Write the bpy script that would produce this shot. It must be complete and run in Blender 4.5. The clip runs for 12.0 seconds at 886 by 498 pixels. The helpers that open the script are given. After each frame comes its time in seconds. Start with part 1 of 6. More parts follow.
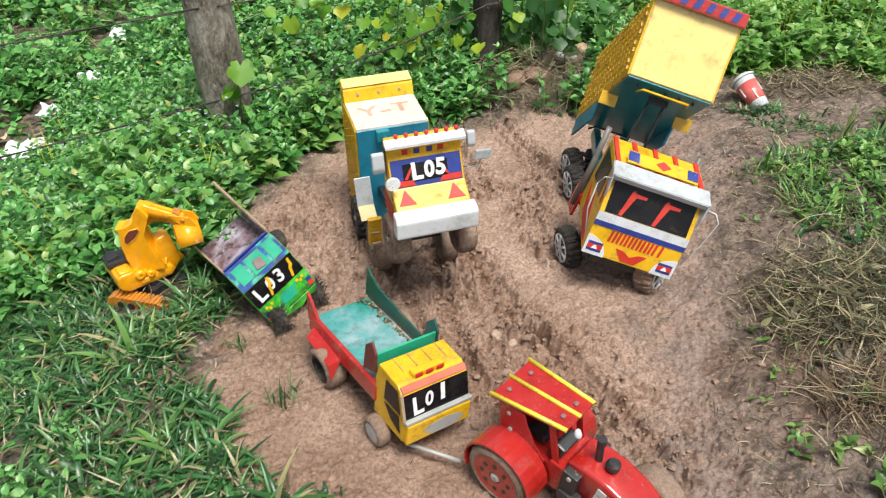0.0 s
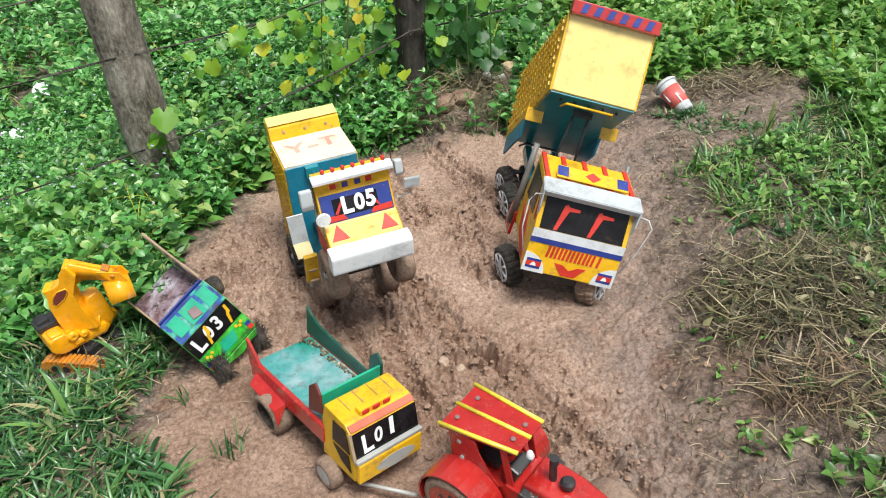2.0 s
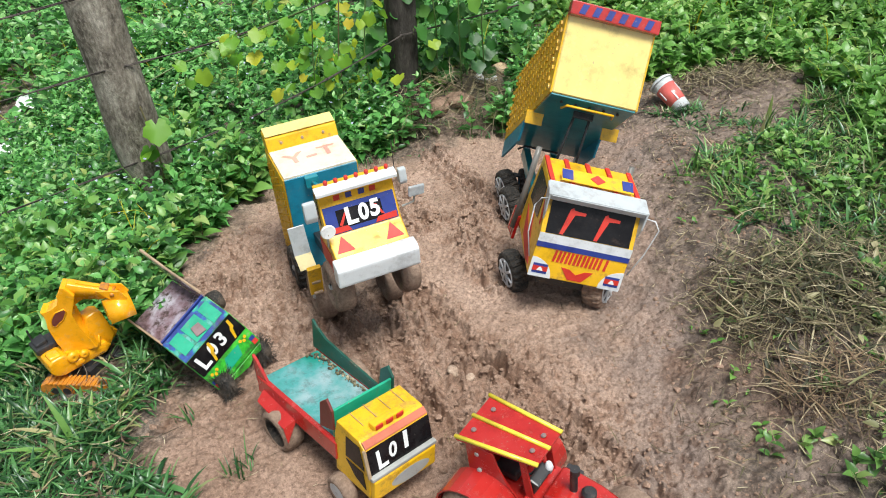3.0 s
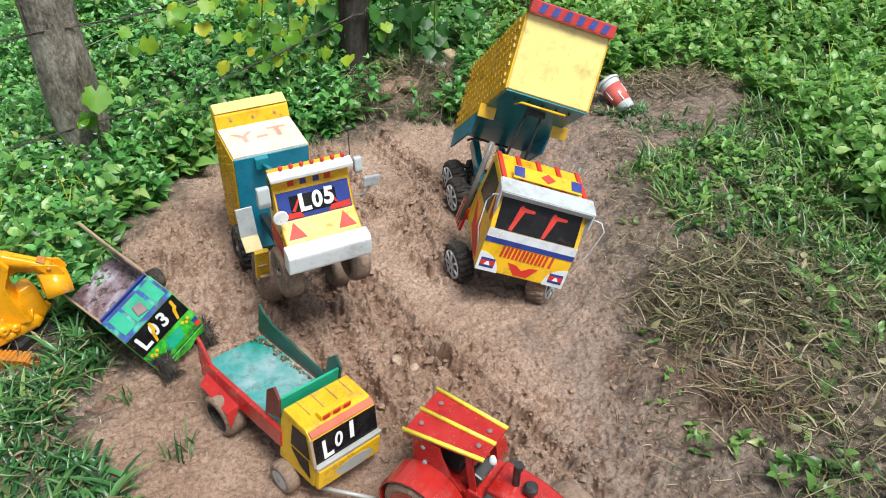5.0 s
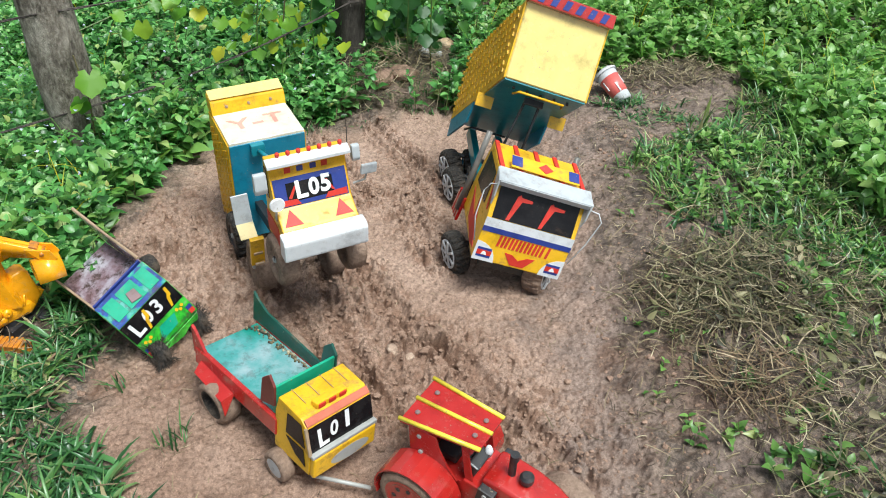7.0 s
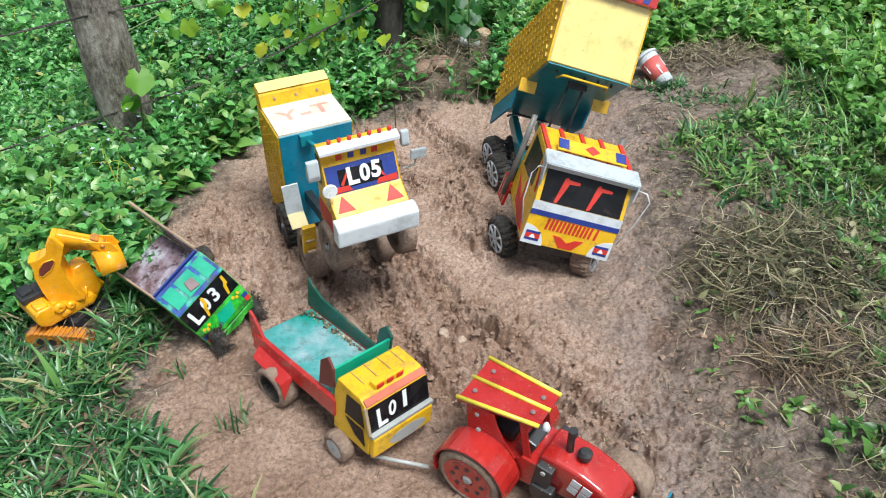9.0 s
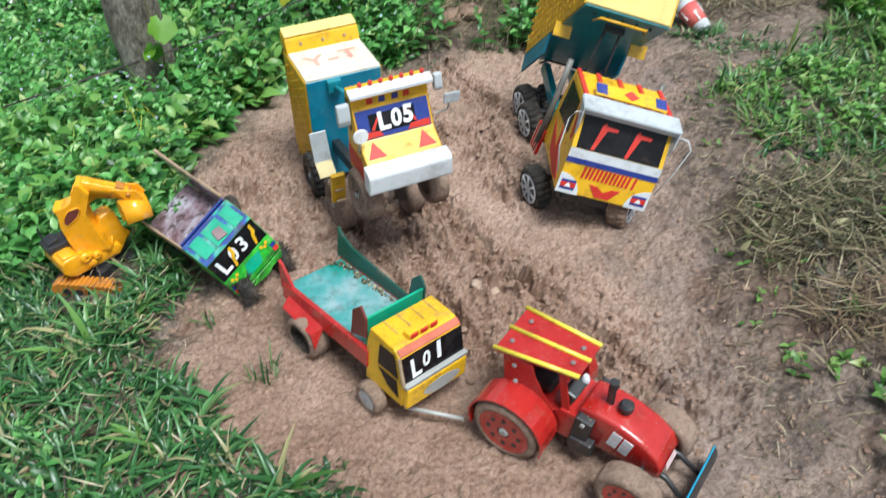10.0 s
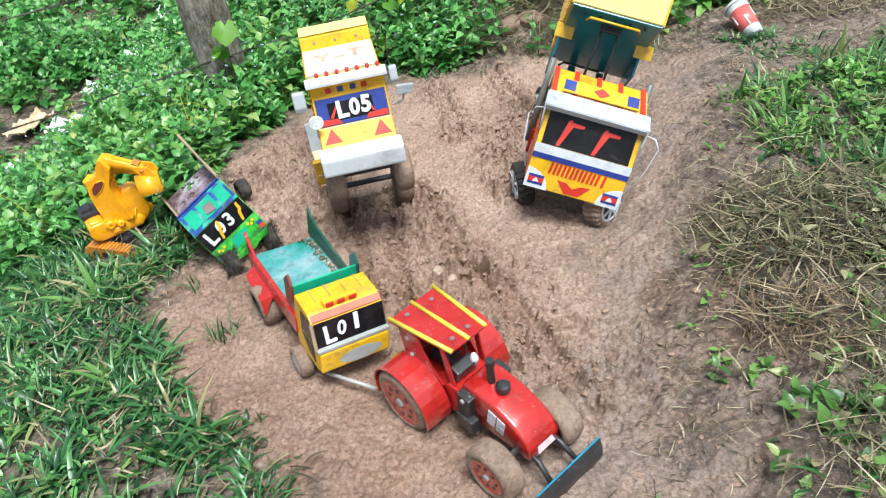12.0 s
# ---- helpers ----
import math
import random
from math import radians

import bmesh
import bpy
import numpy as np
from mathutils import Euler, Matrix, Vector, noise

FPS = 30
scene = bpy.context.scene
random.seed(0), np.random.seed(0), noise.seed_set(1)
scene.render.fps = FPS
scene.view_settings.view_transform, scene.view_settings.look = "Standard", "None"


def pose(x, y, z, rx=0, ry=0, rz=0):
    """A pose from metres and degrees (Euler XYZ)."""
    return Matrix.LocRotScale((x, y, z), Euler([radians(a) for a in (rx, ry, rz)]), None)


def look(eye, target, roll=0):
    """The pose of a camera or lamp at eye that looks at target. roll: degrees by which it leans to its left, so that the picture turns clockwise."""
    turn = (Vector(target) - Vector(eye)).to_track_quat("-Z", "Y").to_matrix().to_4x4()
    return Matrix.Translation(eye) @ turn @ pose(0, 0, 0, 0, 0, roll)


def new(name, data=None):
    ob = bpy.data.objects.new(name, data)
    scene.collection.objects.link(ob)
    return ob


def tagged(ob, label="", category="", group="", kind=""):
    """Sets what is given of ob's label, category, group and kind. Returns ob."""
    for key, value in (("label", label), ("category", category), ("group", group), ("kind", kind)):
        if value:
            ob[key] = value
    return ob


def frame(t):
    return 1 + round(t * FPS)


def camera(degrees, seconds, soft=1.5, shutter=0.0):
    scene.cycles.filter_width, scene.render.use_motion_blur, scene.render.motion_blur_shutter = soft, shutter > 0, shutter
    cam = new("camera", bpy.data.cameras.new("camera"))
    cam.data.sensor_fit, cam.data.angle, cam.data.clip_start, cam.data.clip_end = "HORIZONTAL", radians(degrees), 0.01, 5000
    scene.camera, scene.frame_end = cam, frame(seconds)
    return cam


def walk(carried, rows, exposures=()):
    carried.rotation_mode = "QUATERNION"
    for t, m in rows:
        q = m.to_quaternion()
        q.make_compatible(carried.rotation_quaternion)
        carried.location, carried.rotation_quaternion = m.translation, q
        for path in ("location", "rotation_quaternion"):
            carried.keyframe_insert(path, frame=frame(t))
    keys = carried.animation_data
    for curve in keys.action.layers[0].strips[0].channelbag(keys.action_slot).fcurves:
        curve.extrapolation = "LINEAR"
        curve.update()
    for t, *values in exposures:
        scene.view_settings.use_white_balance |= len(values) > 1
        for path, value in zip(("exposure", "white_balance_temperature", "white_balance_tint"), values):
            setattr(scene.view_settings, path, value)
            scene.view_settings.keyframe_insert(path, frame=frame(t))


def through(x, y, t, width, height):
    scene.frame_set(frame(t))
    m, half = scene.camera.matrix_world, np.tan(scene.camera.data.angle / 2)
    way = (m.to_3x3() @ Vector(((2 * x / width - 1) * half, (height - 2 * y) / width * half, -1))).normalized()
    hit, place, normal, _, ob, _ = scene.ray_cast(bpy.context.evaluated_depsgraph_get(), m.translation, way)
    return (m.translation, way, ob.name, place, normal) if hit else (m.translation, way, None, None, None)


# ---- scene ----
cam = camera(57.6, 12.0, soft=1.0, shutter=0.25)
PATH = [
    (0, (0.015, 0.016, 1.37), (0.002, 1.616, 0.17), -0.5),
    (0.5, (0.061, 0.043, 1.391), (0.095, 1.667, 0.224), -1.7),
    (1, (0.039, 0.026, 1.381), (0.078, 1.665, 0.235), -3.0),
    (1.5, (0.046, 0.029, 1.373), (0.098, 1.663, 0.221), -3.3),
    (2, (0.058, 0.034, 1.369), (0.159, 1.662, 0.213), -3.5),
    (2.5, (0.051, 0.047, 1.377), (0.178, 1.67, 0.214), -3.8),
    (2.7, (0.034, 0.057, 1.37), (0.158, 1.685, 0.215), -4.2),
    (4.3, (-0.012, 0.111, 1.408), (0.205, 1.697, 0.21), -4.7),
    (4.5, (-0.039, 0.106, 1.422), (0.207, 1.685, 0.219), -2.5),
    (5, (-0.037, 0.092, 1.409), (0.271, 1.656, 0.2), 2.2),
    (5.5, (-0.051, 0.092, 1.402), (0.251, 1.655, 0.191), 2.5),
    (6, (-0.05, 0.1, 1.4), (0.259, 1.656, 0.183), 3.0),
    (6.5, (-0.048, 0.1, 1.399), (0.273, 1.65, 0.177), 3.5),
    (8.5, (-0.068, 0.08, 1.392), (0.275, 1.619, 0.162), 1.3),
    (9, (-0.091, 0.072, 1.385), (0.153, 1.628, 0.151), 0.1),
    (9.5, (-0.1, 0.079, 1.381), (0.126, 1.633, 0.142), -0.6),
    (10, (-0.12, 0.101, 1.327), (0.069, 1.604, 0.021), -0.9),
    (10.1, (-0.149, 0.116, 1.313), (-0.006, 1.586, -0.036), -1.0),
    (10.2, (-0.151, 0.108, 1.294), (-0.099, 1.557, -0.084), -2.8),
    (10.3, (-0.148, 0.105, 1.283), (-0.189, 1.537, -0.112), -4.6),
    (10.5, (-0.162, 0.097, 1.271), (-0.299, 1.504, -0.144), -5.9),
    (11, (-0.082, 0.073, 1.319), (-0.224, 1.507, -0.069), -5.3),
    (11.5, (0.156, -0.031, 1.273), (-0.009, 1.473, -0.034), -3.5),
    (12, (0.414, -0.033, 1.289), (0.147, 1.513, 0.049), -8.1),
]
walk(cam, [(t, look(eye, target, roll)) for t, eye, target, roll in PATH], [(0.0, 0.71, 6500, 8), (2.5, 0.70, 6330, 6), (5.0, 0.68, 6250, 5), (8.5, 0.71, 5950, 3), (10.5, 0.65, 5850, 4), (11.0, 0.75, 5850, 4), (12.0, 0.94, 5880, 4)])

# ---- light ----
world = bpy.data.worlds.new("overcast_sky")
scene.world = world
world.use_nodes = True
wn, wl = world.node_tree.nodes, world.node_tree.links
sky = wn.new("ShaderNodeTexSky")
sky.sky_type, sky.sun_disc = "NISHITA", False
sky.sun_elevation, sky.sun_rotation = radians(67), radians(146)
sky.dust_density, sky.air_density = 3.0, 1.0
pale = wn.new("ShaderNodeHueSaturation")
pale.inputs["Saturation"].default_value = 0.45
wl.new(sky.outputs[0], pale.inputs["Color"])
wl.new(pale.outputs[0], wn["Background"].inputs["Color"])
wn["Background"].inputs["Strength"].default_value = 0.085
sun = new("sun", bpy.data.lights.new("sun", "SUN"))
sun.data.energy, sun.data.angle, sun.data.color = 3.0, radians(24), (1.0, 0.97, 0.92)
sun.matrix_world = look((1.4, -0.2, 5.2), (0.2, 1.6, 0.0))


# ---- materials ----
def material(name, rough=0.6, metal=0.0, coat=0.0):
    m = bpy.data.materials.new(name)
    m.use_nodes = True
    b = m.node_tree.nodes["Principled BSDF"]
    b.inputs["Roughness"].default_value = rough
    b.inputs["Metallic"].default_value = metal
    b.inputs["Coat Weight"].default_value = coat
    b.inputs["Coat Roughness"].default_value = 0.15
    return m, m.node_tree.nodes, m.node_tree.links, b


def noise_node(n, l, scale, detail=4.0, coords=None, rough=0.6):
    t = n.new("ShaderNodeTexNoise")
    t.inputs["Scale"].default_value, t.inputs["Detail"].default_value, t.inputs["Roughness"].default_value = scale, detail, rough
    if coords is None:
        coords = n.new("ShaderNodeTexCoord").outputs["Object"]
    l.new(coords, t.inputs["Vector"])
    return t.outputs["Fac"]


def ramp(n, l, fac, stops):
    r = n.new("ShaderNodeValToRGB")
    while len(r.color_ramp.elements) < len(stops):
        r.color_ramp.elements.new(0.5)
    for e, (p, c) in zip(r.color_ramp.elements, stops):
        e.position, e.color = p, (*c, 1) if len(c) == 3 else c
    l.new(fac, r.inputs["Fac"])
    return r.outputs["Color"]


def mix(n, l, fac, a, b, mode="MIX"):
    m = n.new("ShaderNodeMix")
    m.data_type, m.blend_type = "RGBA", mode
    for socket, value in ((m.inputs[0], fac), (m.inputs[6], a), (m.inputs[7], b)):
        if isinstance(value, (int, float)):
            socket.default_value = value
        elif isinstance(value, tuple):
            socket.default_value = (*value, 1)
        else:
            l.new(value, socket)
    return m.outputs[2]


def bump(n, l, b, height, strength, distance):
    k = n.new("ShaderNodeBump")
    k.inputs["Strength"].default_value, k.inputs["Distance"].default_value = strength, distance
    l.new(height, k.inputs["Height"])
    l.new(k.outputs[0], b.inputs["Normal"])


MUD = (0.20, 0.115, 0.068)


def painted(name, rgb, rough=0.34, mud=0.5, chip=(0.30, 0.24, 0.17), coat=0.25):
    """Brush-painted sheet or plywood: uneven coat, small chips and dried mud splashes."""
    m, n, l, b = material(name, rough, 0.0, coat)
    c = n.new("ShaderNodeTexCoord").outputs["Object"]
    rgb = tuple(v * 0.84 for v in rgb)
    dark = tuple(v * 0.62 for v in rgb)
    light = tuple(min(1, v * 1.10 + 0.012) for v in rgb)
    base = ramp(n, l, noise_node(n, l, 14, 8, c, 0.7), [(0.3, dark), (0.47, rgb), (0.72, light)])
    chips = ramp(n, l, noise_node(n, l, 120, 6, c, 0.7), [(0.655, (0, 0, 0)), (0.685, (1, 1, 1))])
    col = mix(n, l, chips, base, chip)
    splash = ramp(n, l, noise_node(n, l, 34, 8, c, 0.75), [(0.57 - 0.07 * mud, (0, 0, 0)), (0.72 - 0.06 * mud, (mud, mud, mud))])
    col = mix(n, l, splash, col, MUD)
    l.new(col, b.inputs["Base Color"])
    r = ramp(n, l, splash, [(0.0, (rough,) * 3), (0.6, (0.85,) * 3)])
    l.new(r, b.inputs["Roughness"])
    bump(n, l, b, noise_node(n, l, 60, 5, c), 0.25, 0.002)
    return m


YELLOW = painted("yellow_paint", (0.83, 0.47, 0.008), 0.38, 0.6, coat=0.15)
STRIPE = painted("bright_yellow_rod", (0.92, 0.74, 0.06), 0.35, 0.15, coat=0.3)
CREAM = painted("cream_paint", (0.82, 0.74, 0.58), 0.28, 0.2, coat=0.5)
PALE = painted("faded_yellow_paint", (0.86, 0.72, 0.40), 0.3, 0.25)
SHEET_YELLOW = painted("glossy_yellow_sheet", (0.90, 0.71, 0.24), 0.26, 0.12, coat=0.5)
TEAL = painted("teal_paint", (0.014, 0.24, 0.30), 0.3, 0.3, coat=0.4)
BLUE_TEAL = painted("blue_teal_paint", (0.012, 0.24, 0.38), 0.35, 0.3)
DARK_GREEN = painted("dark_green_paint", (0.012, 0.085, 0.062), 0.4, 0.4)
SEA_GREEN = painted("sea_green_paint", (0.02, 0.38, 0.22), 0.35, 0.35)
RED = painted("red_paint", (0.46, 0.018, 0.014), 0.20, 0.25, coat=0.7)
DECAL_RED = painted("decal_red_paint", (0.60, 0.030, 0.016), 0.55, 0.15, coat=0.0)
MAROON = painted("maroon_paint", (0.17, 0.03, 0.025), 0.5, 0.5)
BLUE = painted("blue_paint", (0.022, 0.045, 0.26), 0.35, 0.2)
WHITE = painted("white_paint", (0.72, 0.74, 0.76), 0.35, 0.35, (0.22, 0.21, 0.20))
LETTER_WHITE = painted("white_lettering", (0.86, 0.86, 0.86), 0.5, 0.05)
GREY = painted("grey_white_paint", (0.50, 0.53, 0.55), 0.35, 0.35)
BLACK = painted("black_glossy_paint", (0.010, 0.009, 0.010), 0.22, 0.12, (0.06, 0.05, 0.04), 0.0)
BLACK.node_tree.nodes["Principled BSDF"].inputs["Specular IOR Level"].default_value = 0.22
CHARCOAL = painted("charcoal_plastic", (0.022, 0.022, 0.024), 0.5, 0.35)
ORANGE = painted("orange_plastic", (1.0, 0.43, 0.006), 0.22, 0.35, (0.7, 0.28, 0.02), 0.4)
MUDDY_ORANGE = painted("muddy_orange_plastic", (0.60, 0.22, 0.012), 0.5, 1.0)
RUST = painted("rusty_bare_sheet", (0.24, 0.16, 0.165), 0.28, 1.0, (0.06, 0.035, 0.03))
PLY = painted("raw_plywood", (0.42, 0.30, 0.19), 0.7, 0.4)
STEEL = painted("dull_steel", (0.42, 0.42, 0.40), 0.4, 0.4)
STAKE = painted("weathered_stake", (0.17, 0.16, 0.145), 0.7, 0.4)
SKY_BLUE = painted("light_blue_paint", (0.02, 0.25, 0.50), 0.4, 0.3)


def worn(name, stops, rough, scale, mud=0.4):
    """Old paint gone through in patches, with dirt in between."""
    m, n, l, b = material(name, rough, 0.0, 0.3)
    c = n.new("ShaderNodeTexCoord").outputs["Object"]
    col = ramp(n, l, noise_node(n, l, scale, 7, c, 0.62), stops)
    dirt = ramp(n, l, noise_node(n, l, 42, 8, c, 0.75), [(0.50, (0, 0, 0)), (0.62, (mud,) * 3)])
    l.new(mix(n, l, dirt, col, (0.055, 0.034, 0.026)), b.inputs["Base Color"])
    bump(n, l, b, noise_node(n, l, 90, 5, c), 0.3, 0.002)
    return m


# pale blue-grey stops paint the sky's sheen into the green bed
WORN_GREEN_SHEEN = worn("worn_green_bed_painted_sheen", [(0.36, (0.012, 0.14, 0.105)), (0.46, (0.02, 0.22, 0.17)), (0.56, (0.08, 0.29, 0.28)), (0.70, (0.30, 0.40, 0.42))], 0.16, 5, 0.35)
# rust and mud, with a grey-blue metal sheen painted as the palest stops
WORN_RUST_SHEEN = worn("worn_rusty_bed_painted_sheen", [(0.38, (0.06, 0.035, 0.035)), (0.47, (0.17, 0.105, 0.115)), (0.54, (0.26, 0.20, 0.23)), (0.64, (0.40, 0.38, 0.42))], 0.25, 11, 1.0)
WORN_ROOF = worn("worn_blue_roof", [(0.40, (0.012, 0.03, 0.17)), (0.50, (0.02, 0.07, 0.30)), (0.55, (0.02, 0.30, 0.20)), (0.62, (0.10, 0.34, 0.30))], 0.35, 24, 0.7)
WORN_LIME = worn("worn_lime_front", [(0.38, (0.02, 0.16, 0.02)), (0.46, (0.035, 0.36, 0.02)), (0.56, (0.07, 0.48, 0.04)), (0.64, (0.24, 0.42, 0.16))], 0.35, 26, 0.6)


def earthy(name, a, b_, c_, scale, depth, rough=0.9, fine=240.0, upright=1.0):
    m, n, l, b = material(name, rough)
    b.inputs["Specular IOR Level"].default_value = 0.25
    c = n.new("ShaderNodeTexCoord").outputs["Object"]
    if upright != 1.0:
        stretch = n.new("ShaderNodeMapping")
        stretch.inputs["Scale"].default_value = (1.0, 1.0, upright)
        l.new(c, stretch.inputs["Vector"])
        c = stretch.outputs["Vector"]
    big = noise_node(n, l, scale, 6, c, 0.65)
    small = noise_node(n, l, fine, 6, c, 0.7)
    col = mix(n, l, 0.45, ramp(n, l, big, [(0.38, a), (0.5, b_), (0.62, c_)]), ramp(n, l, small, [(0.38, a), (0.5, b_), (0.62, c_)]))
    l.new(col, b.inputs["Base Color"])
    bump(n, l, b, small, 0.7, depth)
    return m


MUDDY_TYRE = earthy("muddy_rubber", (0.16, 0.108, 0.078), (0.27, 0.187, 0.138), (0.38, 0.272, 0.205), 18, 0.010, 0.9, 130.0)
BLACK_TYRE = earthy("black_rubber", (0.012, 0.012, 0.012), (0.03, 0.028, 0.026), (0.13, 0.10, 0.075), 22, 0.002, 0.7)
STONE = earthy("pale_stone", (0.24, 0.165, 0.12), (0.38, 0.28, 0.21), (0.48, 0.38, 0.30), 30, 0.002)
CLOD = earthy("sand_clod", (0.17, 0.108, 0.076), (0.275, 0.182, 0.132), (0.36, 0.245, 0.182), 60, 0.003)
BARK = earthy("weathered_post_wood", (0.06, 0.050, 0.040), (0.20, 0.175, 0.142), (0.42, 0.385, 0.325), 14, 0.012, 0.85, 85.0, 0.5)
DARK_BARK = earthy("dark_wet_post_wood", (0.018, 0.016, 0.014), (0.045, 0.04, 0.034), (0.09, 0.08, 0.07), 9, 0.008, 0.85, 70.0, 0.3)
WIRE = earthy("rusted_wire", (0.03, 0.025, 0.022), (0.06, 0.05, 0.045), (0.10, 0.085, 0.07), 40, 0.001, 0.7)
PLASTIC = earthy("crumpled_plastic", (0.55, 0.56, 0.57), (0.72, 0.73, 0.74), (0.82, 0.83, 0.84), 30, 0.006, 0.35, 60.0)
TAN_PLASTIC = earthy("tan_wrapper", (0.40, 0.26, 0.15), (0.62, 0.45, 0.28), (0.72, 0.60, 0.42), 20, 0.006, 0.45, 60.0)


def leafy(name, stops, rough=0.42, through=0.35):
    """Leaves: colour varies from leaf to leaf, some light passes through."""
    m, n, l, b = material(name, rough + 0.1, 0.0, 0.15)
    b.inputs["Coat Roughness"].default_value = 0.28
    g = n.new("ShaderNodeNewGeometry")
    o = n.new("ShaderNodeObjectInfo")
    both = n.new("ShaderNodeMath")
    both.operation = "ADD"
    l.new(g.outputs["Random Per Island"], both.inputs[0])
    l.new(o.outputs["Random"], both.inputs[1])
    part_of = n.new("ShaderNodeMath")
    part_of.operation = "FRACT"
    l.new(both.outputs[0], part_of.inputs[0])
    col = ramp(n, l, part_of.outputs[0], stops)
    c = n.new("ShaderNodeTexCoord").outputs["Object"]
    col = mix(n, l, 0.5, col, ramp(n, l, noise_node(n, l, 2.2, 3, c), [(0.3, (0.6, 0.62, 0.55)), (0.7, (1, 1, 1))]), "MULTIPLY")
    l.new(col, b.inputs["Base Color"])
    t = n.new("ShaderNodeBsdfTranslucent")
    l.new(col, t.inputs["Color"])
    s = n.new("ShaderNodeMixShader")
    s.inputs[0].default_value = through
    l.new(b.outputs[0], s.inputs[1])
    l.new(t.outputs[0], s.inputs[2])
    l.new(s.outputs[0], n["Material Output"].inputs["Surface"])
    return m


LIGHT_WEED = leafy("light_weed_leaf", [(0.0, (0.075, 0.20, 0.032)), (0.4, (0.165, 0.38, 0.070)), (0.8, (0.27, 0.50, 0.12)), (1.0, (0.43, 0.58, 0.19))], 0.3, 0.40)
WEED = leafy("weed_leaf", [(0.0, (0.034, 0.128, 0.026)), (0.4, (0.108, 0.335, 0.074)), (0.75, (0.22, 0.54, 0.14)), (0.96, (0.36, 0.62, 0.23)), (1.0, (0.46, 0.48, 0.13))], 0.28, 0.36)
GRASS = leafy("grass_blade", [(0.0, (0.014, 0.058, 0.017)), (0.45, (0.046, 0.150, 0.040)), (0.82, (0.108, 0.27, 0.080)), (0.94, (0.20, 0.27, 0.10)), (1.0, (0.36, 0.30, 0.16))], 0.22, 0.24)
BANK_GRASS = leafy("bank_grass_blade", [(0.0, (0.035, 0.105, 0.022)), (0.4, (0.105, 0.245, 0.048)), (0.78, (0.21, 0.39, 0.095)), (0.92, (0.35, 0.42, 0.14)), (1.0, (0.46, 0.39, 0.21))], 0.28, 0.30)
VINE = leafy("vine_leaf", [(0.0, (0.10, 0.28, 0.02)), (0.5, (0.20, 0.42, 0.03)), (0.8, (0.42, 0.52, 0.03)), (1.0, (0.66, 0.52, 0.03))], 0.4, 0.4)
DARK_VINE = leafy("dark_vine_leaf", [(0.0, (0.025, 0.10, 0.02)), (0.6, (0.05, 0.19, 0.03)), (1.0, (0.13, 0.30, 0.03))])
STRAW = leafy("dead_straw", [(0.0, (0.030, 0.021, 0.012)), (0.25, (0.075, 0.052, 0.028)), (0.42, (0.100, 0.096, 0.038)), (0.6, (0.17, 0.132, 0.070)), (0.82, (0.30, 0.24, 0.135)), (1.0, (0.56, 0.49, 0.33))], 0.6, 0.15)
WILTED = leafy("wilted_leaf", [(0.0, (0.030, 0.030, 0.013)), (0.35, (0.070, 0.078, 0.030)), (0.7, (0.14, 0.145, 0.055)), (0.9, (0.29, 0.27, 0.13)), (1.0, (0.46, 0.40, 0.24))], 0.5, 0.2)
DEAD_LEAF = leafy("dead_tan_leaf", [(0.0, (0.06, 0.034, 0.020)), (0.4, (0.16, 0.098, 0.052)), (0.8, (0.30, 0.215, 0.12)), (1.0, (0.48, 0.39, 0.25))], 0.6, 0.15)
STEM = leafy("weed_stem", [(0.0, (0.05, 0.10, 0.02)), (0.6, (0.10, 0.18, 0.04)), (1.0, (0.18, 0.14, 0.07))], 0.6, 0.1)
BLOOM = leafy("pale_blue_flower", [(0.0, (0.45, 0.50, 0.75)), (1.0, (0.72, 0.74, 0.88))], 0.7, 0.3)

# ground: damp sand inside the play area, dark soil outside
SOIL, gn, gl, gb = material("damp_sand_and_soil", 0.8)
gb.inputs["Specular IOR Level"].default_value = 0.5
gc = gn.new("ShaderNodeTexCoord").outputs["Object"]
attr = gn.new("ShaderNodeAttribute")
attr.attribute_name = "sandy"
grain = noise_node(gn, gl, 300, 5, gc, 0.8)
patch = noise_node(gn, gl, 3.2, 6, gc, 0.62)
mid = noise_node(gn, gl, 26, 7, gc, 0.7)
sand = ramp(gn, gl, patch, [(0.30, (0.246, 0.166, 0.121)), (0.45, (0.295, 0.203, 0.150)), (0.56, (0.336, 0.235, 0.178)), (0.70, (0.39, 0.281, 0.218))])
# mid, grain and crumb speckle; dark ends also painted as groove shade
sand = mix(gn, gl, 0.20, sand, ramp(gn, gl, mid, [(0.38, (0.42, 0.37, 0.34)), (0.47, (0.95, 0.94, 0.93)), (0.62, (1.2, 1.18, 1.17))]), "MULTIPLY")
sand = mix(gn, gl, 0.6, sand, ramp(gn, gl, grain, [(0.36, (0.5, 0.45, 0.42)), (0.46, (0.98, 0.98, 0.98)), (0.56, (1.1, 1.1, 1.1)), (0.63, (1.9, 1.9, 1.9))]), "MULTIPLY")
crumb = noise_node(gn, gl, 110, 4, gc, 0.65)
sand = mix(gn, gl, 0.35, sand, ramp(gn, gl, crumb, [(0.40, (0.40, 0.34, 0.31)), (0.49, (1, 1, 1)), (0.6, (1.16, 1.15, 1.14))]), "MULTIPLY")
earth = ramp(gn, gl, mid, [(0.38, (0.042, 0.031, 0.024)), (0.5, (0.115, 0.086, 0.066)), (0.62, (0.23, 0.178, 0.138))])
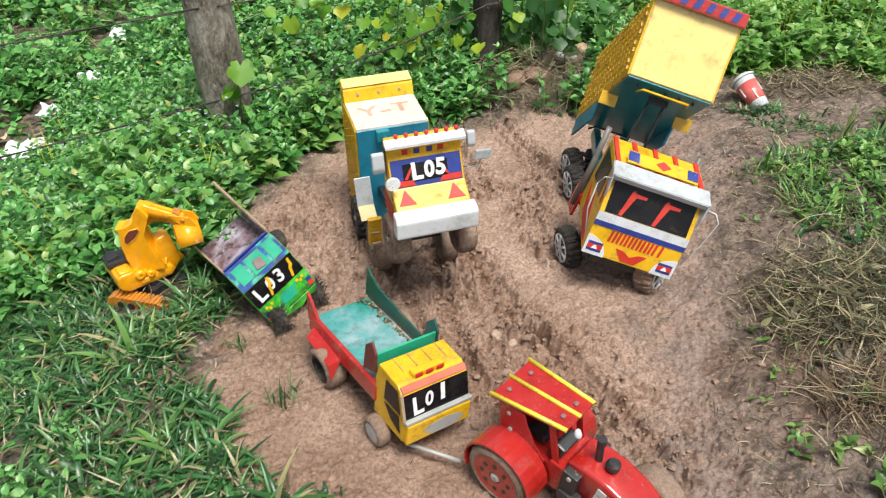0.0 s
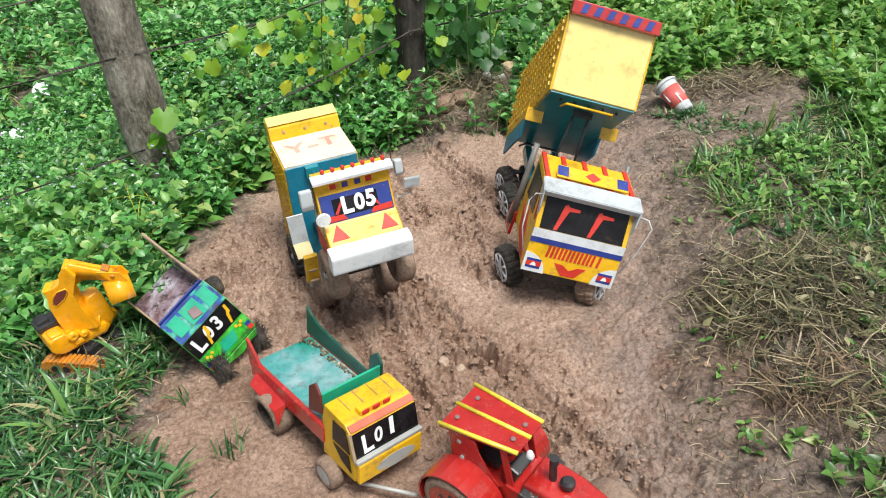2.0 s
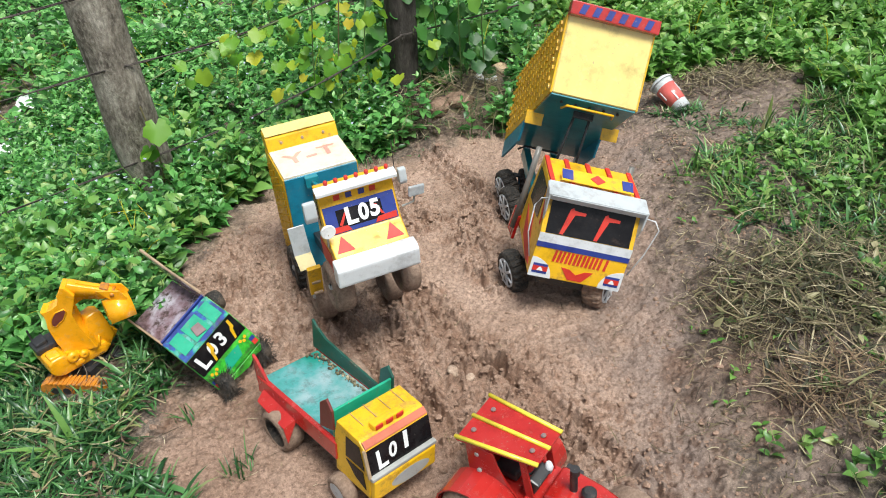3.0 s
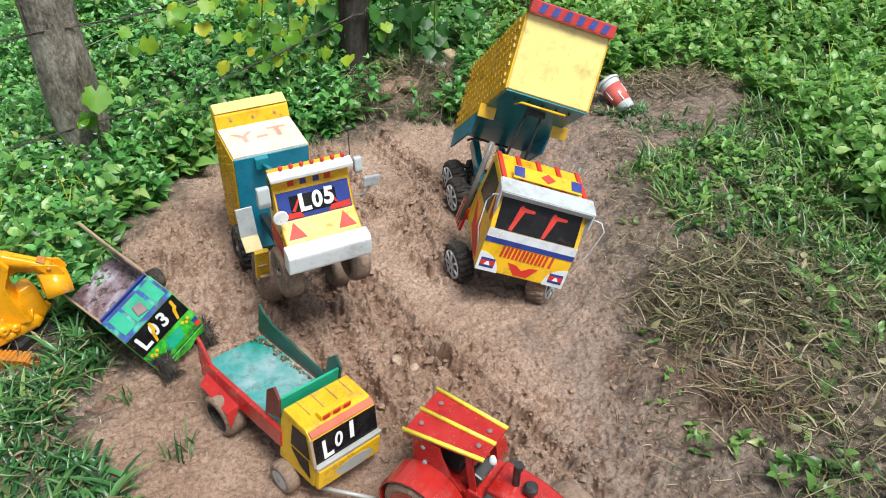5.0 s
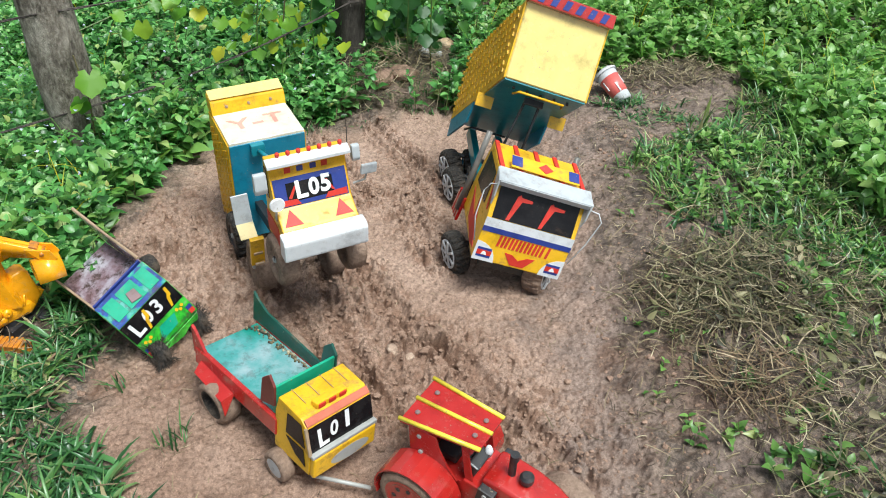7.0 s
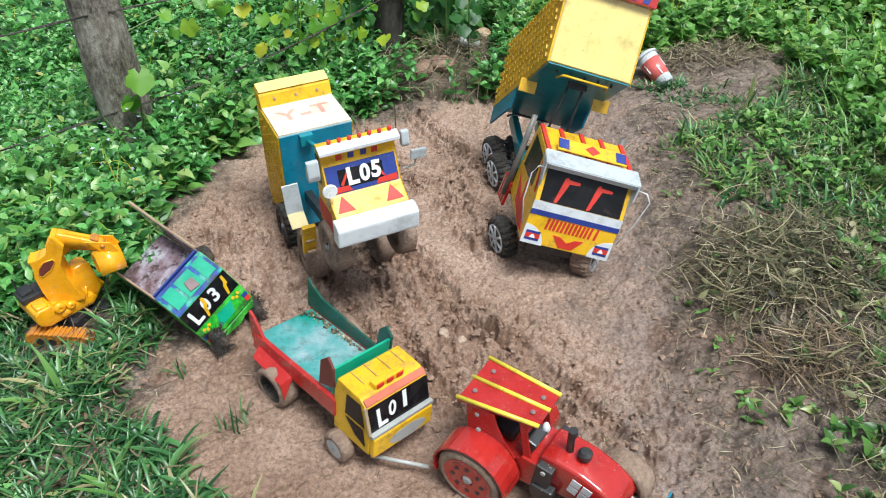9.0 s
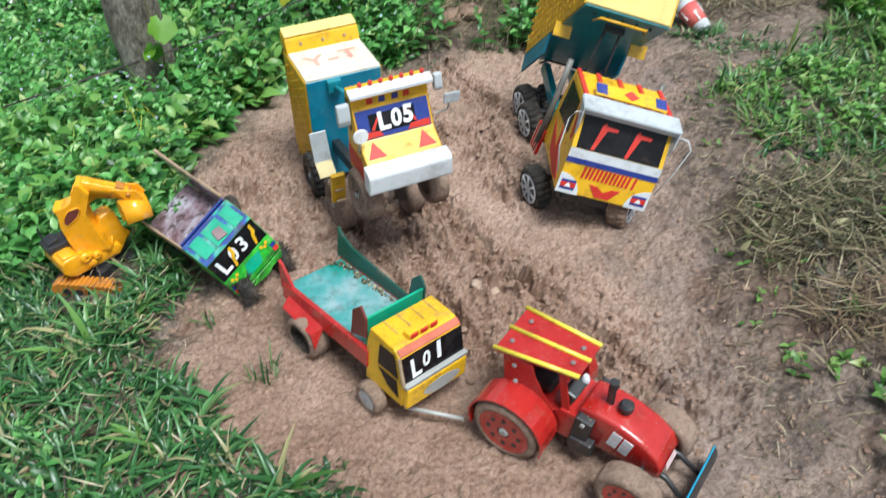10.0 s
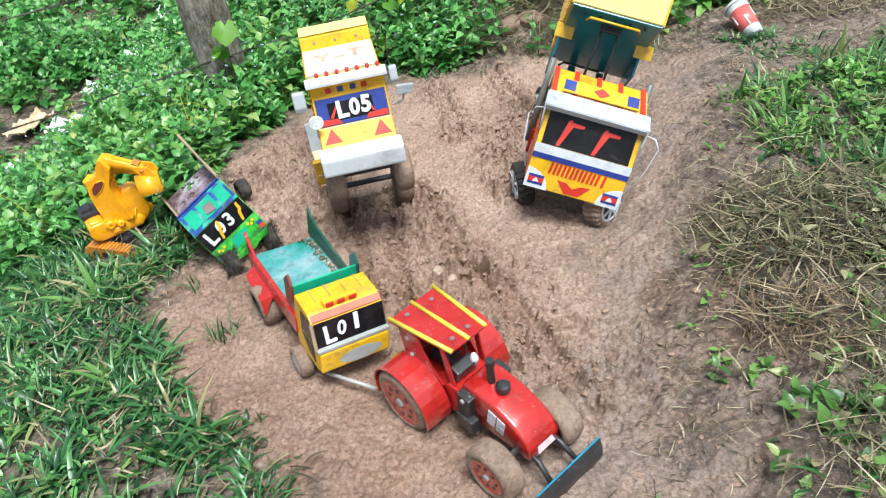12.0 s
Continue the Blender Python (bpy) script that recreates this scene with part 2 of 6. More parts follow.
earth = mix(gn, gl, 0.8, earth, ramp(gn, gl, grain, [(0.38, (0.4, 0.4, 0.4)), (0.6, (1.35, 1.35, 1.35))]), "MULTIPLY")
earth = mix(gn, gl, 0.6, earth, ramp(gn, gl, crumb, [(0.40, (0.25, 0.25, 0.25)), (0.49, (1, 1, 1)), (0.6, (1.5, 1.45, 1.4))]), "MULTIPLY")
# dark speckle painted as shade in crevices between grains, and pale dry grit
shade_and_grit = ramp(gn, gl, noise_node(gn, gl, 125, 6, gc, 0.66), [(0.39, (0.40, 0.33, 0.29)), (0.47, (0.96, 0.95, 0.94)), (0.58, (1.08, 1.08, 1.08)), (0.66, (1.32, 1.34, 1.36))])
sand = mix(gn, gl, 0.62, sand, shade_and_grit, "MULTIPLY")
# churned: damp dug-up sand, plus shade painted into the ruts
wet = gn.new("ShaderNodeAttribute")
wet.attribute_name = "churned"
sand = mix(gn, gl, wet.outputs["Fac"], sand, (0.66, 0.57, 0.51), "MULTIPLY")
silt = gn.new("ShaderNodeAttribute")
silt.attribute_name = "silty"
sand = mix(gn, gl, silt.outputs["Fac"], sand, (0.63, 0.68, 0.75), "MULTIPLY")
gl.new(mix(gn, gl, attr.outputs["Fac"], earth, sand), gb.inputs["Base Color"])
gl.new(ramp(gn, gl, patch, [(0.35, (0.48,) * 3), (0.6, (0.74,) * 3)]), gb.inputs["Roughness"])
gh = gn.new("ShaderNodeMath")
gh.operation = "ADD"
gl.new(grain, gh.inputs[0])
gl.new(mid, gh.inputs[1])
gk = gn.new("ShaderNodeMath")
gk.operation = "MULTIPLY_ADD"
gl.new(noise_node(gn, gl, 150, 6, gc, 0.75), gk.inputs[0])
gk.inputs[1].default_value = 1.6
gl.new(gh.outputs[0], gk.inputs[2])
bump(gn, gl, gb, gk.outputs[0], 0.55, 0.0022)


# ---- helpers for shapes ----
def part(name, bm, mat, parent, label="", at=None, smooth=False):
    me = bpy.data.meshes.new(name)
    bmesh.ops.recalc_face_normals(bm, faces=bm.faces)
    bm.to_mesh(me)
    bm.free()
    me.materials.append(mat)
    if smooth:
        me.polygons.foreach_set("use_smooth", [True] * len(me.polygons))
    ob = new(name, me)
    ob.parent = parent
    if at is not None:
        ob.matrix_local = at
    if label:
        tagged(ob, label)
    return ob


def thing(name, m, label, category, group="", kind=""):
    ob = new(name)
    ob.matrix_world = m
    ob.empty_display_size = 0.05
    return tagged(ob, label, category, group, kind)


def box(c, s, turn=(0, 0, 0), bevel=0.0015, bm=None):
    bm = bm or bmesh.new()
    m = pose(*c, *turn) @ Matrix.Diagonal((*s, 1))
    g = bmesh.ops.create_cube(bm, size=1, matrix=m)
    if bevel:
        edges = list({e for v in g["verts"] for e in v.link_edges})
        bmesh.ops.bevel(bm, geom=edges, offset=min(bevel, min(s) * 0.4), segments=2, affect="EDGES", profile=0.6)
    return bm


def prism(profile, x0, x1, bevel=0.0015, bm=None):
    """A closed outline of (y, z), drawn out from x0 to x1."""
    bm = bm or bmesh.new()
    a = [bm.verts.new((x0, y, z)) for y, z in profile]
    b = [bm.verts.new((x1, y, z)) for y, z in profile]
    faces = [bm.faces.new(a), bm.faces.new(b[::-1])]
    for i in range(len(a)):
        j = (i + 1) % len(a)
        faces.append(bm.faces.new((a[i], b[i], b[j], a[j])))
    if bevel:
        edges = list({e for f in faces for e in f.edges})
        bmesh.ops.bevel(bm, geom=edges, offset=bevel, segments=2, affect="EDGES", profile=0.6)
    return bm


def slab(corners, thick, bm=None, bevel=0.0008):
    """A plate through flat corners, thickened on both sides."""
    bm = bm or bmesh.new()
    p = [Vector(c) for c in corners]
    n = (p[1] - p[0]).cross(p[2] - p[0]).normalized() * thick / 2
    a = [bm.verts.new(v + n) for v in p]
    b = [bm.verts.new(v - n) for v in p]
    faces = [bm.faces.new(a), bm.faces.new(b[::-1])]
    for i in range(len(p)):
        j = (i + 1) % len(p)
        faces.append(bm.faces.new((a[i], b[i], b[j], a[j])))
    if bevel:
        edges = list({e for f in faces for e in f.edges})
        bmesh.ops.bevel(bm, geom=edges, offset=min(bevel, thick * 0.3), segments=1, affect="EDGES")
    return bm


def rod(points, r, bm=None, seg=8):
    """A round bar through points; r may be one radius or one for each point."""
    bm = bm or bmesh.new()
    p = [Vector(q) for q in points]
    rs = [r] * len(p) if isinstance(r, (int, float)) else r
    rings = []
    for i, q in enumerate(p):
        d = (p[min(i + 1, len(p) - 1)] - p[max(i - 1, 0)]).normalized()
        side = d.cross(Vector((0.31, 0.22, 0.93))).normalized()
        up = d.cross(side)
        rings.append([bm.verts.new(q + (side * math.cos(a) + up * math.sin(a)) * rs[i]) for a in (2 * math.pi * k / seg for k in range(seg))])
    for a, b in zip(rings, rings[1:]):
        for k in range(seg):
            bm.faces.new((a[k], a[(k + 1) % seg], b[(k + 1) % seg], b[k]))
    bm.faces.new(rings[0][::-1])
    bm.faces.new(rings[-1])
    return bm


def lathe(profile, seg=28, bm=None):
    """A closed outline of (radius, x), turned about the x axis."""
    bm = bm or bmesh.new()
    rings = [[bm.verts.new((x, r * math.cos(a), r * math.sin(a))) for r, x in profile] for a in (2 * math.pi * k / seg for k in range(seg))]
    for i in range(seg):
        a, b = rings[i], rings[(i + 1) % seg]
        for j in range(len(profile)):
            k = (j + 1) % len(profile)
            bm.faces.new((a[j], a[k], b[k], b[j]))
    return bm


def face_at(origin, u, v):
    """A flat frame: u to the right, v up, the third way outwards."""
    u = Vector(u).normalized()
    n = u.cross(Vector(v)).normalized()
    v = n.cross(u)
    m = Matrix((u, v, n)).transposed().to_4x4()
    m.translation = Vector(origin)
    return m


def decal(outlines, at, lift=0.0012, thick=0.0012):
    """Flat painted shapes or thin plates: outlines of (u, v) on a face."""
    bm = bmesh.new()
    for pts in outlines:
        a = [bm.verts.new(at @ Vector((u, v, lift))) for u, v in pts]
        b = [bm.verts.new(at @ Vector((u, v, lift - thick))) for u, v in pts]
        bm.faces.new(a)
        for i in range(len(pts)):
            j = (i + 1) % len(pts)
            bm.faces.new((a[i], b[i], b[j], a[j]))
    return bm


def rect(u0, v0, u1, v1):
    return [(u0, v0), (u1, v0), (u1, v1), (u0, v1)]


def disc(u, v, ru, rv=None, n=20):
    rv = rv or ru
    return [(u + ru * math.cos(2 * math.pi * k / n), v + rv * math.sin(2 * math.pi * k / n)) for k in range(n)]


def lettering(signs, mat, parent, at, label, heavy=0.03, lift=0.0016):
    """Hand-painted characters, each (character, u, v, size, stretch, lean in degrees)."""
    verts, faces = [], []
    for char, u, v, size, stretch, lean in signs:
        c = bpy.data.curves.new("lettering", "FONT")
        c.body, c.size, c.align_x, c.align_y, c.offset, c.extrude = char, 1.0, "CENTER", "CENTER", heavy, 0.0
        tmp = bpy.data.objects.new("lettering", c)
        me = bpy.data.meshes.new_from_object(tmp)
        bpy.data.objects.remove(tmp)
        m = at @ Matrix.Translation((u, v, lift)) @ Matrix.Rotation(radians(lean), 4, "Z") @ Matrix.Diagonal((size * stretch, size, 1, 1))
        k = len(verts)
        verts += [m @ q.co for q in me.vertices]
        faces += [[k + i for i in p.vertices] for p in me.polygons]
    me = bpy.data.meshes.new("lettering")
    me.from_pydata(verts, [], faces)
    me.materials.append(mat)
    ob = new("lettering", me)
    ob.parent = parent
    return tagged(ob, label)


def wheel(parent, at, r, w, tyre, rim_mat, lugs=0, rim_r=0.6, dish=0.25, holes=0, hole_mat=None, name="wheel", label="", spokes=0, hub=True):
    """A tyre with a shaped tread, a dished rim, a hub cap and its holes. The outer side looks along -x."""
    h = w / 2
    prof = [(r * rim_r, -h * 0.92), (r * 0.82, -h), (r * 0.95, -h * 0.8), (r, -h * 0.4), (r, h * 0.4), (r * 0.95, h * 0.8), (r * 0.82, h), (r * rim_r, h * 0.92)]
    bm = bmesh.new()
    seg = lugs * 4 if lugs else 32
    rings = []
    for k in range(seg):
        a = 2 * math.pi * k / seg
        ring = []
        for i, (q, x) in enumerate(prof):
            if lugs and 1 < i < 6:
                q *= 1.05 if (k + (2 if i > 3 else 0)) % 4 < 2 else 0.955
            p = Vector((x, q * math.cos(a), q * math.sin(a)))
            ring.append(bm.verts.new(p * (1 + 0.02 * noise.noise(p * 60))))
        rings.append(ring)
    for k in range(seg):
        a, b = rings[k], rings[(k + 1) % seg]
        for i in range(len(prof)):
            bm.faces.new((a[i], a[(i + 1) % len(prof)], b[(i + 1) % len(prof)], b[i]))
    t = part(name, bm, tyre, parent, label, at, smooth=lugs == 0)
    q = r * rim_r
    bm = lathe([(q * 1.02, -h * 0.93), (q * 0.9, -h * 0.95), (q * 0.82, -h * (1 - dish)), (q * 0.25, -h * (1 - dish) - 0.001), (q * 0.22, h * 0.3), (q * 1.02, h * 0.5)], 28)
    part("rim", bm, rim_mat, t, smooth=False)
    if hub:
        part("hub_cap", lathe([(0.0005, -h * 1.06), (q * 0.16, -h * 1.02), (q * 0.22, -h * 0.85), (q * 0.22, -h * 0.4), (0.0005, -h * 0.4)], 16), STEEL, t, smooth=True)
    for k in range(holes):
        a = 360 * k / holes
        m = pose(0, 0, 0, a, 0, 0) @ pose(-h * (1 - dish) - 0.0012, 0, q * 0.62)
        bm = lathe([(0.0003, -0.0006), (q * 0.09, -0.0006), (q * 0.09, 0.001), (0.0003, 0.001)], 10)
        part("bolt_hole", bm, hole_mat or CHARCOAL, t, at=m)
    if spokes:
        part("rim_ring", lathe([(q * 1.0, -h * 0.99), (q * 0.84, -h * 0.99), (q * 0.84, -h * 0.80), (q * 1.0, -h * 0.80)], 28), WHITE, t, "silvery rim ring", smooth=True)
    for k in range(spokes):
        a = 360 * k / spokes
        m = pose(0, 0, 0, a, 0, 0)
        part("spoke", box((-h * (1 - dish) - 0.003, 0, q * 0.54), (0.004, q * 0.17, q * 0.84), bevel=0.001), WHITE, t, at=m)
    return t


def smooth_step(a, b, x):
    t = np.clip((x - a) / (b - a), 0, 1)
    return t * t * (3 - 2 * t)


def lattice_noise(x, y, cell, seed):
    """Smooth value noise on a grid of cells, between -1 and 1."""
    rng = np.random.RandomState(seed)
    table = rng.uniform(-1, 1, (256, 256))
    u, v = x / cell, y / cell
    i, j = np.floor(u).astype(int), np.floor(v).astype(int)
    f, g = u - i, v - j
    f, g = f * f * (3 - 2 * f), g * g * (3 - 2 * g)
    a, b = table[i % 256, j % 256], table[(i + 1) % 256, j % 256]
    c, d = table[i % 256, (j + 1) % 256], table[(i + 1) % 256, (j + 1) % 256]
    return (a * (1 - f) + b * f) * (1 - g) + (c * (1 - f) + d * f) * g


def relief(x, y):
    """The lie of the land: a bank on one side, a fall towards the fence on the other."""
    return 0.12 * smooth_step(0.5, 1.05, x) - 0.55 * smooth_step(0.6, 2.2, -x) - 0.09 * smooth_step(1.9, 2.8, y) * (1 - 0.2 * smooth_step(0.5, 1.0, x))


# edge of the bare sand
SAND = [(-0.575, 1.46), (-0.505, 1.58), (-0.56, 1.80), (-0.55, 2.05), (-0.45, 2.48), (-0.3, 2.70), (0.0, 2.72), (0.33, 2.80), (0.5, 2.80), (0.75, 2.70), (0.97, 2.45), (0.87, 2.25),
        (0.82, 1.9), (0.73, 1.63), (0.7, 1.4), (0.67, 1.18), (0.6, 0.9), (0.56, 0.5), (0.2, 0.45), (0.05, 0.76), (-0.09, 0.88), (-0.23, 0.97), (-0.445, 1.11), (-0.566, 1.32)]


def from_sand(x, y):
    """Metres from the edge of the sand; minus inside it."""
    x, y = np.asarray(x, float), np.asarray(y, float)
    best, inside = np.full(x.shape, 1e9), np.zeros(x.shape, bool)
    for (x0, y0), (x1, y1) in zip(SAND, SAND[1:] + SAND[:1]):
        dx, dy = x1 - x0, y1 - y0
        t = np.clip(((x - x0) * dx + (y - y0) * dy) / (dx * dx + dy * dy), 0, 1)
        best = np.minimum(best, np.hypot(x - x0 - t * dx, y - y0 - t * dy))
        inside ^= ((y0 > y) != (y1 > y)) & (x < dx * (y - y0) / (dy if dy else 1e-9) + x0)
    return np.where(inside, -best, best)


def along(x, y, line):
    """Distance to a line of points."""
    best = np.full(np.shape(x), 1e9)
    for (x0, y0), (x1, y1) in zip(line, line[1:]):
        dx, dy = x1 - x0, y1 - y0
        t = np.clip(((x - x0) * dx + (y - y0) * dy) / (dx * dx + dy * dy), 0, 1)
        best = np.minimum(best, np.hypot(x - x0 - t * dx, y - y0 - t * dy))
    return best


RUTS = [[(0.05, 1.84), (0.11, 1.67), (0.16, 1.54), (0.25, 1.44), (0.32, 1.29), (0.36, 1.18)], [(-0.02, 1.8), (0.02, 1.55), (0.06, 1.39), (0.12, 1.25)],
        [(-0.15, 1.76), (-0.1, 1.66), (-0.05, 1.5), (0.0, 1.36)], [(0.10, 1.78), (0.16, 1.62), (0.2, 1.5), (0.30, 1.40), (0.40, 1.22), (0.46, 1.1)],
        [(0.2, 2.8), (0.3, 2.5), (0.35, 2.2)], [(0.28, 2.12), (0.27, 1.95), (0.31, 1.78)], [(0.02, 2.62), (0.10, 2.35), (0.13, 2.15)], [(-0.5, 1.95), (-0.3, 1.9), (-0.2, 1.88)]]


def travelled(x, y, line):
    """Metres run along a line of points, at the foot of each point."""
    best, run, out = np.full(np.shape(x), 1e9), 0.0, np.zeros(np.shape(x))
    for (x0, y0), (x1, y1) in zip(line, line[1:]):
        dx, dy = x1 - x0, y1 - y0
        size = math.hypot(dx, dy)
        t = np.clip(((x - x0) * dx + (y - y0) * dy) / (size * size), 0, 1)
        d = np.hypot(x - x0 - t * dx, y - y0 - t * dy)
        out = np.where(d < best, run + t * size, out)
        best = np.minimum(best, d)
        run += size
    return out


def churning(x, y):
    """How far wheels have dug up the sand, from 0 to about 1."""
    churn = 0.35 * smooth_step(0.15, 0.6, lattice_noise(x, y, 0.3, 5)) + smooth_step(0.25, 0.05, along(x, y, [(0.2, 1.42), (0.35, 1.2), (0.5, 1.1)])) + smooth_step(0.26, 0.08, along(x, y, [(-0.48, 2.0), (-0.35, 2.15), (-0.3, 1.75)])) \
        + smooth_step(0.15, 0.03, along(x, y, [(0.25, 2.15), (0.3, 1.9)])) + smooth_step(0.16, 0.04, along(x, y, [(-0.1, 1.66), (0.1, 1.4)])) + sum(smooth_step(0.07, 0.03, np.abs(along(x, y, line) - 0.03) + 0.02) for line in RUTS)
    return np.clip(churn, 0, 1.2)


def ground_height(x, y):
    z = relief(x, y)
    d = from_sand(x, y)
    near = smooth_step(0.15, -0.05, d)
    edge = lattice_noise(x, y, 0.05, 11)
    z = z + 0.010 * lattice_noise(x, y, 0.28, 1) + 0.0045 * edge + 0.0030 * lattice_noise(x, y, 0.026, 2) * (0.4 + 0.8 * near) * (0.4 + 0.9 * smooth_step(-0.5, 0.5, lattice_noise(x, y, 0.2, 7))) + 0.0016 * lattice_noise(x, y, 0.0135, 6)
    clods = np.clip(lattice_noise(x, y, 0.03, 3) * 0.7 + lattice_noise(x, y, 0.014, 4) * 0.6 - 0.25, 0, 1)
    ridge = 1 - np.abs(lattice_noise(x + 0.3 * y, y, 0.042, 8))
    crust = np.clip(lattice_noise(x, y, 0.019, 9) + 0.7 * lattice_noise(x, y, 0.0095, 10) - 0.15, 0, 0.6)
    z = z + near * (0.0035 * (ridge ** 3 - 0.3) + 0.0080 * crust * (0.45 + 0.55 * smooth_step(-0.4, 0.4, lattice_noise(x, y, 0.16, 12))) + 0.0022 * lattice_noise(x, y, 0.0072, 23) + 0.0014 * lattice_noise(x, y, 0.0046, 24))
    z = z + near * churning(x, y) * (0.030 * clods + 0.013 * np.clip(lattice_noise(x, y, 0.0075, 13) + 0.5 * lattice_noise(x, y, 0.018, 14), 0, 0.8))
    z = z + smooth_step(0.45, 0.7, x) * (1 - near) * (0.012 * lattice_noise(x, y, 0.07, 16) + 0.008 * np.abs(lattice_noise(x, y, 0.03, 17)) + 0.004 * lattice_noise(x, y, 0.014, 18))
    for line in RUTS:
        r = along(x, y, line)
        tread = np.exp(-(r / 0.020) ** 4) * np.clip(np.sin(travelled(x, y, line) * 2 * math.pi / 0.017 + 60 * r) + 0.5 * lattice_noise(x, y, 0.02, 19), -0.6, 0.8)
        z = z + near * (-0.015 * np.exp(-(r / 0.017) ** 4) + 0.0042 * tread + 0.012 * np.exp(-((r - 0.030) / 0.011) ** 2) * (1 + 0.9 * lattice_noise(x, y, 0.02, 15)))
    r = np.hypot((x - 0.175) / 1.4, y - 2.045)
    z = z - 0.024 * np.exp(-(r / 0.03) ** 4) * smooth_step(2.00, 2.06, y) + 0.006 * np.exp(-((r - 0.05) / 0.02) ** 2)
    z = z + 0.09 * np.exp(-(((x - 0.28) / 0.16) ** 2 + ((y - 3.05) / 0.12) ** 2)) + 0.05 * np.exp(-(((x - 1.5) / 0.3) ** 2 + ((y - 2.65) / 0.25) ** 2))
    return z


# ---- ground ----
def axis(lo, hi, step, far):
    grow = [step * 1.085 ** k for k in range(1, 140)]
    out, p = [], 0.0
    for g in grow:
        p += g
        if p > far:
            break
        out.append(p)
    return np.array([lo - v for v in out[::-1]] + list(np.arange(lo, hi, step)) + [hi + v for v in out])


def build_ground():
    xs, ys = axis(-0.66, 0.93, 0.0030, 80), axis(0.72, 2.86, 0.0034, 80)
    gx, gy = np.meshgrid(xs, ys)
    fx, fy = gx.ravel(), gy.ravel()
    z = ground_height(fx, fy)
    nx, ny = len(xs), len(ys)
    i, j = np.meshgrid(np.arange(nx - 1), np.arange(ny - 1))
    a = (j * nx + i).ravel()
    quads = np.stack([a, a + 1, a + nx + 1, a + nx], 1)
    me = bpy.data.meshes.new("ground")
    me.from_pydata(np.stack([fx, fy, z], 1).tolist(), [], quads.tolist())
    me.polygons.foreach_set("use_smooth", [True] * len(me.polygons))
    wob = 0.07 * lattice_noise(fx, fy, 0.13, 21) + 0.05 * lattice_noise(fx, fy, 0.045, 22)
    s = smooth_step(0.07, -0.05, from_sand(fx, fy) + wob)
    s = np.maximum(s, 0.4 * smooth_step(1.1, 0.75, np.hypot((fx - 1.32) / 0.42, (fy - 2.48) / 0.36) + wob))
    s = np.maximum(s, np.where(fy < 1.35, 0.75, 0.4) * smooth_step(0.24, 0.02, from_sand(fx, fy) + wob * 2) * (fx > 0.3))
    me.attributes.new("sandy", "FLOAT", "POINT").data.foreach_set("value", s.astype(np.float32))
    damp = churning(fx, fy) * smooth_step(0.0, 0.55, lattice_noise(fx, fy, 0.016, 71) * 0.8 + lattice_noise(fx, fy, 0.05, 72) * 0.3 + lattice_noise(fx, fy, 0.011, 73) * 0.5)
    # rut bottoms: wet sand, darkened further as shade the soft light lacks
    damp = damp + sum(smooth_step(0.030, 0.006, along(fx, fy, line) + 0.012 * lattice_noise(fx, fy, 0.03, 76)) for line in RUTS[:4]) * (0.65 + 0.35 * lattice_noise(fx, fy, 0.012, 77))
    damp = np.clip(damp + 0.9 * smooth_step(-0.1, 0.5, lattice_noise(fx, fy, 0.17, 74) + 0.4 * lattice_noise(fx, fy, 0.04, 75)) * smooth_step(0.45, 0.62, fx) * smooth_step(0.75, 0.9, fy) * smooth_step(1.75, 1.5, fy), 0, 1)
    damp = np.clip(damp + (0.55 + 0.3 * lattice_noise(fx, fy, 0.09, 81)) * smooth_step(1.75, 1.35, fy) * smooth_step(0.45, 0.2, fx), 0, 1)
    me.attributes.new("churned", "FLOAT", "POINT").data.foreach_set("value", damp.astype(np.float32))
    bank_line = np.interp(fy, [0.5, 0.8, 1.09, 1.22, 1.6, 1.75, 2.1, 2.6], [0.20, 0.30, 0.38, 0.45, 0.49, 0.58, 0.66, 0.72])
    silty = smooth_step(-0.10, 0.14, fx - bank_line + 0.13 * lattice_noise(fx, fy, 0.11, 78) + 0.07 * lattice_noise(fx, fy, 0.035, 79)) * (0.8 + 0.35 * lattice_noise(fx, fy, 0.06, 80))
    me.attributes.new("silty", "FLOAT", "POINT").data.foreach_set("value", np.clip(silty, 0, 1).astype(np.float32))
    me.materials.append(SOIL)
    return tagged(new("ground", me), "damp trodden brown sand and dark soil with wheel ruts", "ground", kind="structure")


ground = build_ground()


# ---- big yellow tipper truck, leaning, with its body raised ----
def side_frame(x, y, z, sign):
    return face_at((x, y, z), (0, sign, 0), (0, 0, 1))


